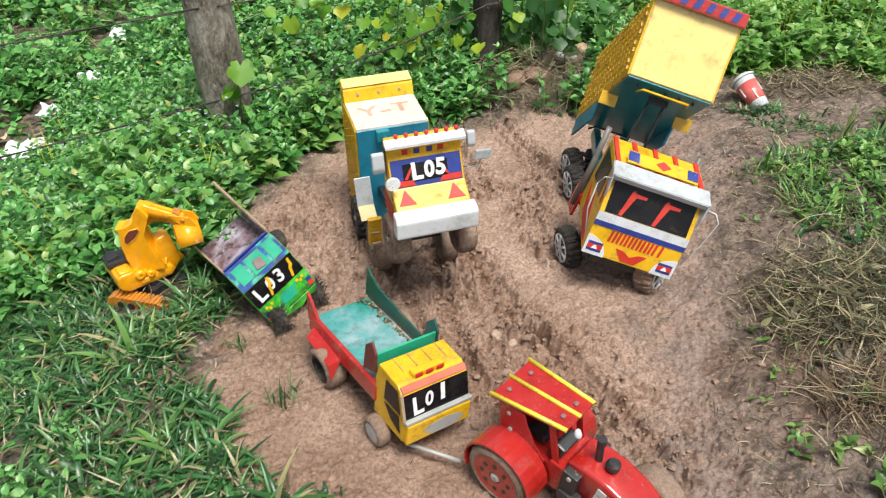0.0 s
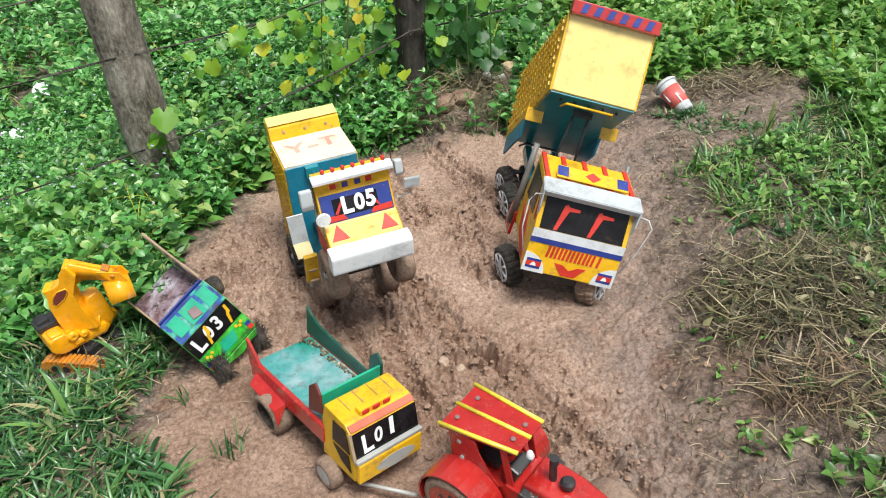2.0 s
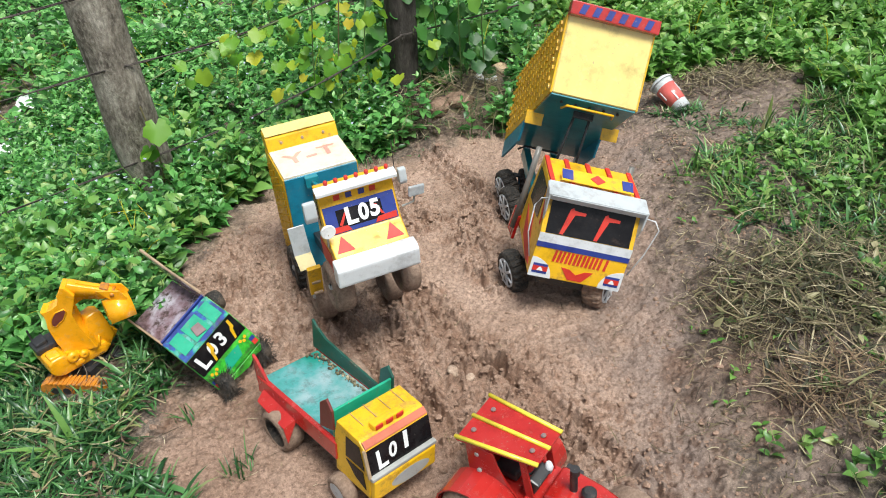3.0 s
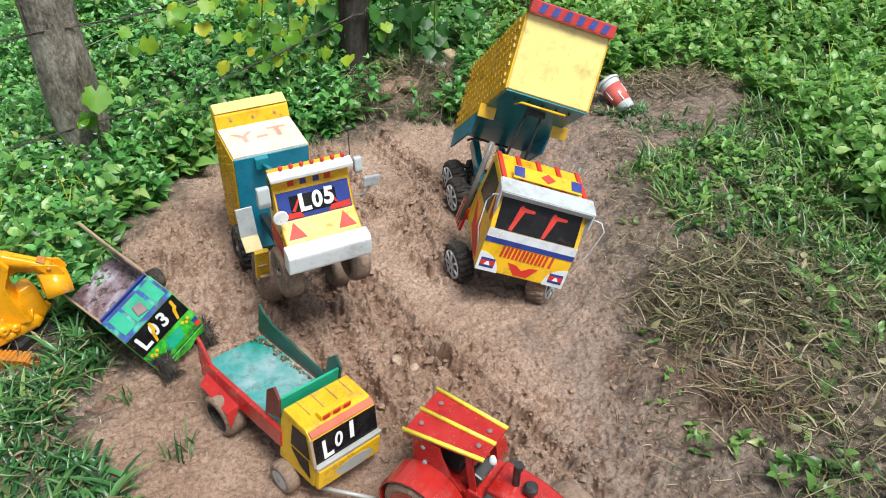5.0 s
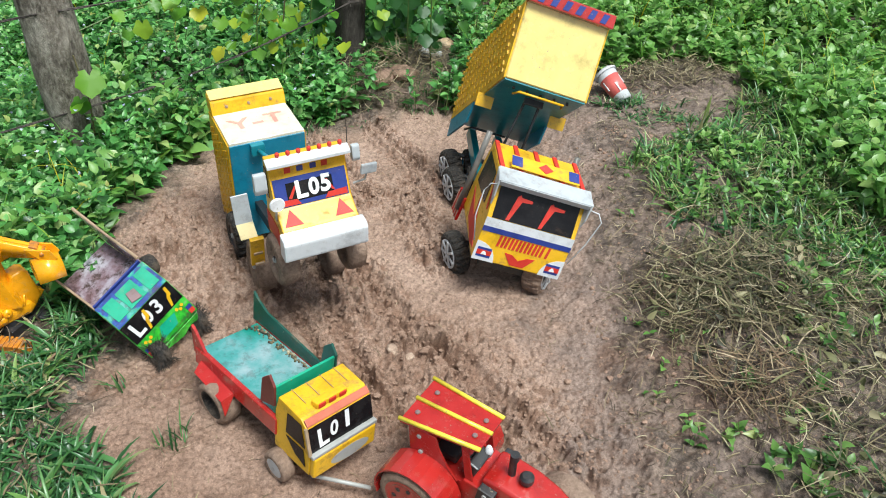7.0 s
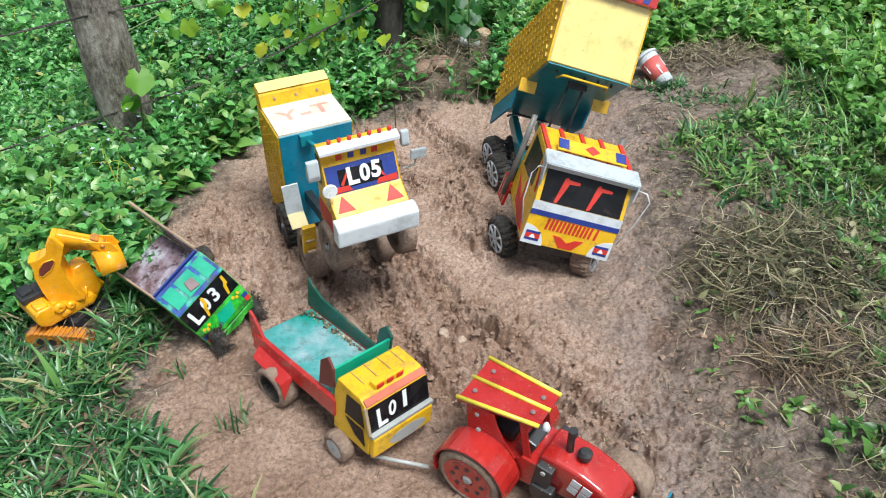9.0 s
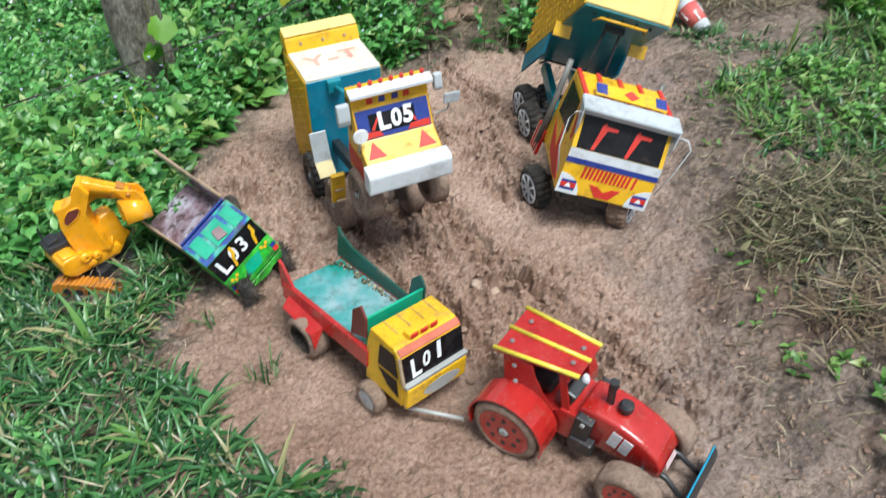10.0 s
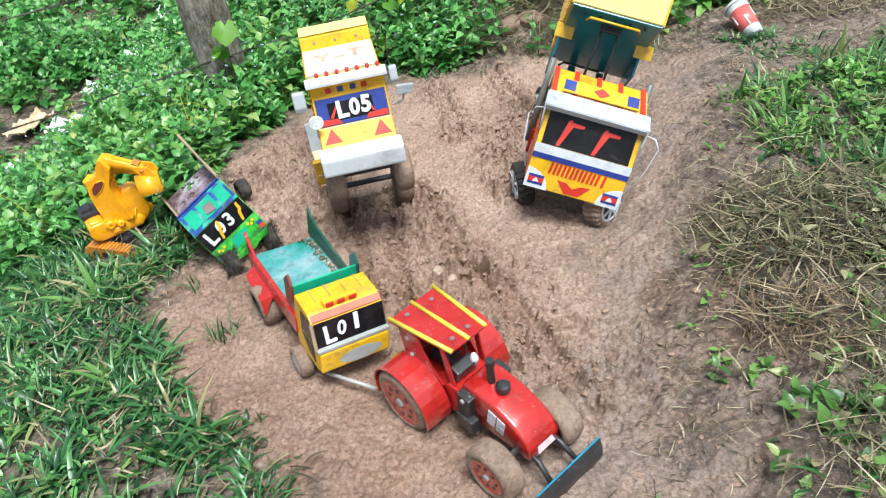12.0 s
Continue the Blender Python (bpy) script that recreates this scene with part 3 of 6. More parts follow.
def build_big_tipper():
    m = pose(0.426, 1.625, 0.0, 0, 17.8, -6.6)
    t = thing("toy_tipper_truck", m, "home-made yellow toy tipper truck, raised teal-bottomed body, leaning on sand", "toy truck", "toy trucks on the sand")
    inv = m.inverted()
    W = 0.12
    cab = part("cab", prism([(0.0, 0.119), (0.024, 0.233), (0.077, 0.333), (0.223, 0.335), (0.235, 0.215), (0.235, 0.119)], -W, W, 0.003), YELLOW, t, "yellow painted plywood cab")
    fr = face_at((0, 0.0, 0.119), (1, 0, 0), (0, 0.024, 0.114))
    part("stripe", decal([rect(-W, 0.094, W, 0.117)], fr), WHITE, cab, "white band below the windscreen")
    part("stripe", decal([rect(-W, 0.080, W, 0.094)], fr, 0.0014), BLUE, cab, "dark blue band")
    for s in (-1, 1):
        pts = [(s * W, 0.0)] + [(s * (W - 0.058 * math.cos(a)), 0.052 * math.sin(a)) for a in (math.pi / 2 * k / 8 for k in range(9))]
        part("corner_patch", decal([pts[::s]], fr, 0.0014), WHITE, cab, "white corner patch")
        u = s * 0.094
        part("flag_decal", decal([rect(u - 0.019, 0.010, u + 0.019, 0.036)], fr, 0.0022), BLUE, cab, "small flag sticker, blue with a red band")
        part("flag_band", decal([rect(u - 0.019, 0.0165, u + 0.019, 0.0295)], fr, 0.0030), DECAL_RED, cab)
        part("flag_emblem", decal([[(u - 0.008, 0.0175), (u + 0.008, 0.0175), (u + 0.006, 0.022), (u + 0.002, 0.0275), (u - 0.002, 0.0275), (u - 0.006, 0.022)]], fr, 0.0036), LETTER_WHITE, cab)
    # a row of plain red shapes stands where the maker's word is painted
    for k in range(7):
        u = -0.062 + k * 0.0212
        for du in ((-0.0055, 0.0055) if k < 6 else (0.0,)):
            part("red_bar", decal([[(u + du - 0.0031, 0.047), (u + du + 0.0031, 0.047), (u + du + 0.0061, 0.078), (u + du - 0.0001, 0.078)]], fr, 0.0014), DECAL_RED, cab, "red painted bar")
    part("grille_mark", decal([[(-0.042, 0.036), (-0.020, 0.034), (0.0, 0.022), (0.020, 0.034), (0.042, 0.036), (0.018, 0.006), (-0.018, 0.006)]], fr, 0.0014), DECAL_RED, cab, "red painted grille shape")
    ws = face_at((0, 0.024, 0.233), (1, 0, 0), (0, 0.053, 0.100))
    glass = part("windscreen", decal([rect(-0.108, 0.002, 0.108, 0.108)], ws, 0.002, 0.002), BLACK, cab, "black painted windscreen")
    for u in (-0.052, 0.036):
        part("wiper", decal([[(u - 0.022, 0.004), (u - 0.013, 0.004), (u + 0.008, 0.056), (u + 0.034, 0.058), (u + 0.035, 0.065), (u + 0.004, 0.067), (u + 0.001, 0.073), (u - 0.006, 0.068)]], ws, 0.0034), DECAL_RED, glass, "red painted wiper")
    # pale visor with cheeks
    bm = slab([(-0.124, 0.088, 0.343), (0.124, 0.088, 0.343), (0.128, 0.040, 0.331), (-0.128, 0.040, 0.331)], 0.004)
    slab([(-0.122, 0.040, 0.331), (0.122, 0.040, 0.331), (0.122, 0.046, 0.316), (-0.122, 0.046, 0.316)], 0.004, bm)
    for s in (-1, 1):
        slab([(s * 0.125, 0.088, 0.342), (s * 0.125, 0.040, 0.330), (s * 0.123, 0.032, 0.290), (s * 0.121, 0.038, 0.262), (s * 0.121, 0.056, 0.290)], 0.004, bm)
    part("sun_visor", bm, GREY, t, "grey sheet visor over the windscreen")
    for u in (-0.113, -0.062, -0.005, 0.050, 0.108):
        part("roof_rib", box((u, 0.155, 0.337), (0.012, 0.135, 0.006)), DECAL_RED, cab, "red roof rib")
    board = face_at((0, 0.098, 0.345), (1, 0, 0), (0, 0.9, 0.35))
    sign = part("roof_board", slab([(-0.094, 0.096, 0.345), (0.094, 0.096, 0.345), (0.090, 0.134, 0.358), (-0.090, 0.134, 0.358)], 0.004), YELLOW, t, "yellow board on the roof")
    for u in (-0.078, 0.078):
        part("blue_square", decal([rect(u - 0.014, 0.004, u + 0.014, 0.034)], board, 0.0034), BLUE, sign)
    part("diamond", decal([[(0, 0.004), (0.020, 0.019), (0, 0.034), (-0.020, 0.019)]], board, 0.0034), DECAL_RED, sign, "red diamond")
    for s in (-1, 1):
        f = side_frame(s * W, 0, 0, s)
        q = s  # along y towards the back
        ys = lambda a: a * q
        part("side_window", decal([[(ys(0.085), 0.232), (ys(0.205), 0.222), (ys(0.205), 0.315), (ys(0.10), 0.315)][::q]], f, 0.0016), BLACK, cab, "dark painted side window")
        part("flame", decal([[(ys(0.02), 0.135), (ys(0.07), 0.165), (ys(0.13), 0.225), (ys(0.115), 0.165), (ys(0.20), 0.205), (ys(0.15), 0.14), (ys(0.06), 0.125)][::q]], f, 0.0020), DECAL_RED, cab, "red painted flame")
        part("edge_stripe", decal([[(ys(0.045), 0.24), (ys(0.055), 0.24), (ys(0.09), 0.325), (ys(0.08), 0.325)][::q]], f, 0.0022), DECAL_RED, cab)
        part("stake", rod([(s * 0.130, 0.235, 0.10), (s * 0.131, 0.240, 0.23), (s * 0.128, 0.262, 0.338)], [0.009, 0.008, 0.008], seg=8), STAKE, t, "grey wooden stake behind the cab", smooth=True)
        part("mirror_bracket", rod([(s * 0.118, 0.05, 0.315), (s * 0.145, 0.03, 0.322), (s * 0.158, 0.02, 0.305), (s * 0.150, 0.02, 0.23), (s * 0.128, 0.012, 0.165)], 0.0018, seg=6), WHITE, t, "bent white wire mirror bracket", smooth=True)
        for k in range(4):
            part("side_slat", box((s * 0.124, 0.232 + k * 0.020, 0.104 - k * 0.003), (0.009, 0.014, 0.074), (0, 0, 0), 0.002), RED, t, "red upright side slat")
        part("slat_rail", box((s * 0.116, 0.262, 0.118), (0.008, 0.090, 0.012), (0, 0, 0), 0.002), RED, t)
    # chassis
    for s in (-1, 1):
        part("chassis_rail", box((s * 0.045, 0.40, 0.095), (0.022, 0.62, 0.03)), TEAL, t, "dark teal chassis rail")
    for y in (0.14, 0.48, 0.60):
        part("axle", rod([(-0.10, y, 0.062), (0.10, y, 0.062)], 0.007), CHARCOAL, t)
    part("underframe", box((0, 0.12, 0.095), (0.16, 0.16, 0.045)), CHARCOAL, t, "dark under-cab frame")
    # raised body: section at bb, bt, rear top, tip
    w = 0.118
    bb, bt = Vector((0, 0.371, 0.447)), Vector((0, 0.466, 0.628))
    d = Vector((0, 0.717, -0.696))
    tip, rt = bb + d * 0.475, bt + d * 0.43
    off = lambda p, x: (x, p.y, p.z)
    bed = part("tipping_body", slab([off(bb, -w), off(bb, w), off(tip, w), off(tip, -w)], 0.010), TEAL, t, "teal underside of the raised body")
    part("headboard", slab([off(bb, -w), off(bb, w), off(bt, w), off(bt, -w)], 0.010, bevel=0.003), SHEET_YELLOW, bed, "glossy yellow headboard")
    for s in (-1, 1):
        x = s * (w + 0.001)
        part("side_board", slab([off(bb, x), off(bt, x), off(rt, x), off(tip, x)], 0.008), YELLOW, bed, "yellow side board")
        nrm = (bt - bb).normalized()
        bm = bmesh.new()
        for i in range(8):
            for j in range(17):
                c = bb + nrm * (0.018 + i * 0.0245) + d * (0.02 + j * 0.0265 + (0.013 if i % 2 else 0))
                p = [c + d * 0.0 + nrm * 0.0, c + d * 0.021 + nrm * 0.006, c + d * 0.025 + nrm * 0.018, c + d * 0.004 + nrm * 0.012]
                slab([off(v, x + s * 0.005) for v in p], 0.005, bm, 0)
        part("raised_pattern", bm, YELLOW, bed, "raised diagonal blocks on the side board")
        skirt = Vector((0, -0.55, -0.83)) * 0.055
        a, b2 = bb + d * 0.25, tip
        part("skirt", slab([off(a, s * w), off(b2, s * w), off(b2 + skirt, s * w), off(a + skirt + d * 0.03, s * w)], 0.007), BLUE_TEAL, bed, "blue-teal skirt")
        c = bb + d * 0.16
        part("flap", slab([off(c, s * 0.088), off(c, s * 0.138), off(c + Vector((0, -0.018, -0.034)), s * 0.138), off(c + Vector((0, -0.018, -0.034)), s * 0.088)], 0.004), YELLOW, bed, "yellow flap")
        arm0, arm1 = bb + d * 0.085, Vector((0, 0.40, 0.11))
        part("lift_arm", rod([(s * 0.022, arm0.y - 0.012, arm0.z - 0.012), (s * 0.034, arm1.y, arm1.z)], 0.0038), CHARCOAL, t, "black lifting arm", smooth=True)
    c = bb + d * 0.075
    part("lift_bracket", box((0, c.y - 0.012, c.z - 0.012), (0.056, 0.010, 0.018), (-44, 0, 0)), CHARCOAL, bed, "black lifting bracket")
    for k in range(5):
        q = bb + d * 0.03 + Vector((0, -0.006, -0.006))
        part("bolt", lathe([(0.0003, -0.003), (0.004, -0.002), (0.004, 0.002), (0.0003, 0.002)], 8), CHARCOAL, bed, at=pose(-0.08 + k * 0.04, q.y, q.z, 0, 0, 90))
    r0, r1 = bb + d * 0.05 + Vector((0, -0.012, -0.012)), bb + d * 0.018 + Vector((0, -0.014, -0.014))
    part("rail", rod([off(r0, -0.072), off(r1, -0.065), off(r1, 0.065), off(r0, 0.072)], 0.0035), YELLOW, bed, "thin yellow rail", smooth=True)
    q0, q1 = bb + d * 0.40 + Vector((0, -0.03, -0.03)), bb + d * 0.36 + Vector((0, -0.03, -0.03))
    part("rail", rod([off(q0, -0.09), off(q1, -0.08), off(q1, 0.03)], 0.0035), CHARCOAL, bed, "dark bent rail", smooth=True)
    top = bt + Vector((0, 0.0, 0.012))
    guard = part("cab_guard", box((0, top.y - 0.003, top.z + 0.006), (0.245, 0.03, 0.036), (-30, 0, 0), 0.003), RED, bed, "dark red top edge with blue marks")
    gf = face_at((0, top.y - 0.025, top.z - 0.002), (1, 0, 0), (0, 0.5, 0.866))
    for k in range(6):
        u = -0.088 + k * 0.036
        part("blue_mark", decal([[(u - 0.013, 0.005), (u + 0.004, 0.005), (u + 0.012, 0.030), (u - 0.005, 0.030)]], gf, 0.0015, 0.0015), BLUE, guard)
    # wheels stand on the sand
    tyre = dict(tyre=BLACK_TYRE, rim_mat=CHARCOAL, lugs=20, rim_r=0.72, dish=0.08, spokes=7)
    for x, y, z, yaw, side in ((0.342, 1.782, 0.052, 14, 0), (0.548, 1.676, 0.050, -40, 180), (0.402, 2.112, 0.046, 12, 0), (0.412, 2.225, 0.040, 12, 0), (0.61, 2.10, 0.03, -7, 180), (0.625, 2.20, 0.024, -7, 180)):
        wheel(t, inv @ pose(x, y, z, 0, 0, yaw + side), 0.057, 0.046 if side == 0 else 0.056, name="wheel", **(tyre if side == 0 else dict(tyre, tyre=MUDDY_TYRE)))
    for x, y, z in ((0.462, 2.125, 0.044), (0.472, 2.235, 0.036)):
        wheel(t, inv @ pose(x, y, z, 0, 0, -7), 0.052, 0.040, BLACK_TYRE, SKY_BLUE, lugs=20, rim_r=0.6, name="wheel")
    return t


# ---- yellow truck with the blue-teal body tipped upright ----
def build_upright_tipper():
    m = pose(-0.009, 1.537, 0.0, 0, -0.7, 16.4)
    inv = m.inverted()
    t = thing("toy_tipper_truck", m, "yellow toy tipper truck, white bumper, body tipped upright, muddy tyres", "toy truck", "toy trucks on the sand")
    W = 0.094
    cab = part("cab", prism([(0.012, 0.275), (0.012, 0.344), (0.060, 0.374), (0.088, 0.440), (0.090, 0.475), (0.128, 0.475), (0.140, 0.27)], -W * 0.93, W * 0.93, 0.003), YELLOW, t, "yellow cab with a sloping nose")
    bump_ = part("bumper", prism([(-0.020, 0.290), (-0.022, 0.332), (-0.014, 0.342), (0.014, 0.346), (0.018, 0.287), (-0.012, 0.284)], -W - 0.003, W + 0.003, 0.005), WHITE, t, "scuffed white bumper block", smooth=False)
    nose = face_at((0, 0.012, 0.344), (1, 0, 0), (0, 0.048, 0.030))
    for s in (-1, 1):
        part("triangle", decal([[(s * 0.058 - 0.021, 0.012), (s * 0.058 + 0.021, 0.012), (s * 0.058, 0.052)]], nose), DECAL_RED, cab, "red painted triangle")
    ws = face_at((0, 0.060, 0.374), (1, 0, 0), (0, 0.028, 0.066))
    glass = part("windscreen", decal([rect(-0.083, 0.002, 0.083, 0.066)], ws, 0.002, 0.002), BLUE, cab, "dark blue windscreen with red wipers")
    part("dark_patch", decal([rect(-0.056, 0.012, 0.050, 0.054)], ws, 0.0028), BLACK, glass)
    for s in (-1, 1):
        part("wiper", decal([[(s * 0.050 - 0.004, 0.020), (s * 0.050 + 0.003, 0.018), (s * 0.035 + 0.003, 0.046), (s * 0.035 - 0.002, 0.046)][::1]], ws, 0.0034), DECAL_RED, glass, "red wiper")
        part("red_patch", decal([[(s * 0.080, 0.004), (s * 0.080, 0.018), (s * 0.036, 0.016), (s * 0.028, 0.004)][::s]], ws, 0.0034), DECAL_RED, glass)
    lettering([("L", -0.024, 0.034, 0.054, 1.0, 1), ("0", 0.006, 0.035, 0.050, 0.92, -2), ("5", 0.033, 0.037, 0.052, 0.95, -3)], LETTER_WHITE, glass, ws @ Matrix.Translation((0.0, 0.0, 0.003)), "white hand-painted L05", 0.04)
    hd = face_at((0, 0.088, 0.441), (1, 0, 0), (0, 0.002, 0.034))
    for u, mt in ((-0.046, DECAL_RED), (-0.018, BLUE), (0.012, BLUE), (0.038, DECAL_RED)):
        part("square_mark", decal([rect(u - 0.007, 0.004, u + 0.007, 0.017)], hd), mt, cab)
    visor = part("sun_visor", slab([(-W, 0.070, 0.480), (W, 0.070, 0.480), (W, 0.090, 0.487), (-W, 0.090, 0.487)], 0.005), WHITE, t, "white visor board")
    slab_front = slab([(-W, 0.070, 0.473), (W, 0.070, 0.473), (W, 0.070, 0.4815), (-W, 0.070, 0.4815)], 0.004)
    part("visor_lip", slab_front, WHITE, visor)
    for k in range(7):
        x = -0.064 + k * 0.0235
        lamp = part("marker_lamp", lathe([(0.0003, -0.006), (0.004, -0.004), (0.005, 0.0), (0.004, 0.006), (0.0003, 0.006)], 12), DECAL_RED, t, "small red marker lamp", pose(x, 0.090, 0.494, 0, 90, 0), True)
    for s in (-1, 1):
        part("side_window", decal([[(s * 0.098, 0.385), (s * 0.128, 0.38), (s * 0.124, 0.455), (s * 0.102, 0.455)][::s]], side_frame(s * W * 0.93, 0, 0, s), 0.0016), BLACK, cab, "dark side window")
        part("side_patch", decal([[(s * 0.03, 0.285), (s * 0.134, 0.285), (s * 0.134, 0.335), (s * 0.05, 0.335)][::s]], side_frame(s * W * 0.93, 0, 0, s), 0.0016), DECAL_RED, cab, "orange-red side panel")
    part("mirror", prism([(0.055, 0.425), (0.05, 0.44), (0.055, 0.475), (0.068, 0.475), (0.07, 0.43)], -0.128, -0.100, 0.004), GREY, t, "grey side mirror")
    part("mirror", prism([(0.075, 0.445), (0.07, 0.455), (0.075, 0.485), (0.088, 0.485), (0.09, 0.45)], 0.099, 0.118, 0.004), GREY, t, "grey side mirror")
    part("mirror", box((0.126, 0.045, 0.440), (0.040, 0.008, 0.024), (0, 8, 10), 0.003), GREY, t, "silvery flat mirror")
    part("mirror_stem", rod([(0.094, 0.06, 0.40), (0.118, 0.05, 0.41), (0.126, 0.05, 0.44)], 0.0025), STEEL, t)
    part("round_mirror", lathe([(0.0003, -0.003), (0.0155, -0.003), (0.017, -0.001), (0.017, 0.002), (0.0003, 0.003)], 24), LETTER_WHITE, t, "round white mirror", pose(-0.088, 0.036, 0.405, 0, 0, 90))
    part("mirror_stem", rod([(-0.088, 0.038, 0.405), (-0.09, 0.05, 0.36), (-0.085, 0.06, 0.345)], 0.0025), STEEL, t)
    part("aerial", rod([(0.105, 0.12, 0.45), (0.108, 0.13, 0.53)], 0.0012, seg=5), CHARCOAL, t, "thin wire aerial")
    # running gear
    for s in (-1, 1):
        part("chassis_rail", prism([(0.02, 0.262), (0.02, 0.285), (0.25, 0.18), (0.55, 0.13), (0.55, 0.10), (0.25, 0.145)], s * 0.04 - 0.01, s * 0.04 + 0.01), CHARCOAL, t, "dark chassis rail")
        part("bumper_stay", rod([(s * 0.07, 0.0, 0.285), (s * 0.060, 0.06, 0.25), (s * 0.05, 0.18, 0.17)], 0.005), CHARCOAL, t)
    for z in (0.255, 0.275):
        part("front_bar", rod([(-0.06, 0.030, z), (0.06, 0.030, z)], 0.0028), CHARCOAL, t, "thin front bar")
    # dark block added where only shade lies between the tyres
    part("shade_block", box((0, 0.20, 0.225), (0.07, 0.10, 0.05)), CHARCOAL, t)
    for y, z in ((0.08, 0.228), (0.28, 0.066)):
        part("axle", rod([(-0.10, y, z), (0.10, y, z)], 0.008), CHARCOAL, t)
    # the nose stands up: front wheels off the ground
    for x, y, z, r in ((-0.172, 1.778, 0.062, 0.070), (0.006, 1.822, 0.062, 0.070), (-0.108, 1.590, 0.226, 0.064), (0.050, 1.640, 0.212, 0.058)):
        wheel(t, inv @ pose(x, y, z, 0, 0, 17 + (180 if x > 0 else 0)), r, 0.048, MUDDY_TYRE, MUDDY_TYRE, rim_r=0.55, label="mud-caked toy tyre")
    for x, y in ((-0.235, 1.925),):
        wheel(t, inv @ pose(x, y, 0.055, 0, 0, 17), 0.062, 0.04, BLACK_TYRE, CHARCOAL, lugs=18, rim_r=0.6)
    # upright body
    w = 0.099
    bed = part("tipping_body", slab([(-w, 0.430, 0.335), (w, 0.430, 0.335), (w, 0.450, 0.03), (-w, 0.450, 0.03)], 0.010), BLUE_TEAL, t, "blue-teal floor of the upright body")
    head = part("headboard", slab([(-w, 0.428, 0.338), (w, 0.428, 0.338), (w, 0.600, 0.338), (-w, 0.600, 0.338)], 0.008), CREAM, bed, "cream-white headboard")
    faint = painted("faint_red_lettering", (0.86, 0.40, 0.32), 0.5, 0.05, coat=0.1)
    lettering([("Y", -0.046, 0.0, 0.078, 1.15, 3), ("-", 0.0, 0.0, 0.085, 1.25, 2), ("T", 0.046, 0.002, 0.074, 1.15, -2)], faint, head, face_at((0.0, 0.515, 0.342), (1, 0, 0), (0, 1, 0)) @ Matrix.Translation((0, 0, 0.0002)), "faint red Y-T", 0.018, 0.0006)
    lip = part("cab_guard", prism([(0.585, 0.338), (0.598, 0.376), (0.640, 0.386), (0.648, 0.376), (0.640, 0.338)], -w - 0.002, w + 0.002, 0.004), YELLOW, bed, "yellow cab guard lip")
    part("lip_cap", slab([(-w, 0.600, 0.3815), (w, 0.600, 0.3815), (w, 0.640, 0.3905), (-w, 0.640, 0.3905)], 0.003), SHEET_YELLOW, lip)
    for x in (-0.06, 0.0, 0.06):
        part("bolt", lathe([(0.0003, -0.003), (0.004, -0.002), (0.004, 0.002), (0.0003, 0.002)], 8), PLY, bed, at=pose(x, 0.591, 0.360, 0, 0, 90))
    for s in (-1, 1):
        x = s * w
        part("side_board", slab([(x, 0.430, 0.335), (x, 0.630, 0.335), (x, 0.650, 0.03), (x, 0.450, 0.03)], 0.007), YELLOW, bed, "yellow side board")
        bm = bmesh.new()
        for i in range(8):
            for j in range(12):
                y, z = 0.448 + i * 0.0225, 0.312 - j * 0.024 - (0.012 if i % 2 else 0)
                slab([(x + s * 0.0045, y, z), (x + s * 0.0045, y + 0.006, z - 0.019), (x + s * 0.0045, y + 0.018, z - 0.022), (x + s * 0.0045, y + 0.012, z - 0.003)], 0.005, bm, 0)
        part("raised_pattern", bm, YELLOW, bed, "raised diagonal blocks on the side board")
    part("lift_arm", rod([(-0.03, 0.42, 0.315), (-0.02, 0.36, 0.325), (0.0, 0.30, 0.18)], 0.006), TEAL, t, "teal lifting arm", smooth=True)
    part("lift_bracket", box((-0.03, 0.418, 0.318), (0.035, 0.018, 0.03)), TEAL, bed)
    part("mudguard", slab([(-0.130, 0.325, 0.168), (-0.086, 0.325, 0.168), (-0.089, 0.335, 0.250), (-0.132, 0.335, 0.250)], 0.004), GREY, t, "grey sheet mudguard")
    part("mudguard_lip", slab([(-0.126, 0.305, 0.132), (-0.082, 0.305, 0.132), (-0.086, 0.325, 0.169), (-0.130, 0.325, 0.169)], 0.004), PALE, t, "cream lower lip of the mudguard")
    step = part("step_plate", box((-0.110, 0.20, 0.170), (0.034, 0.012, 0.095), (14, 0, 0)), YELLOW, t, "yellow slotted step plate")
    for z in (0.140, 0.168, 0.196):
        part("slot", box((-0.110, 0.1935 + (z - 0.17) * 0.24, z), (0.022, 0.006, 0.006), (14, 0, 0), 0.0005), PLY, step)
    return t


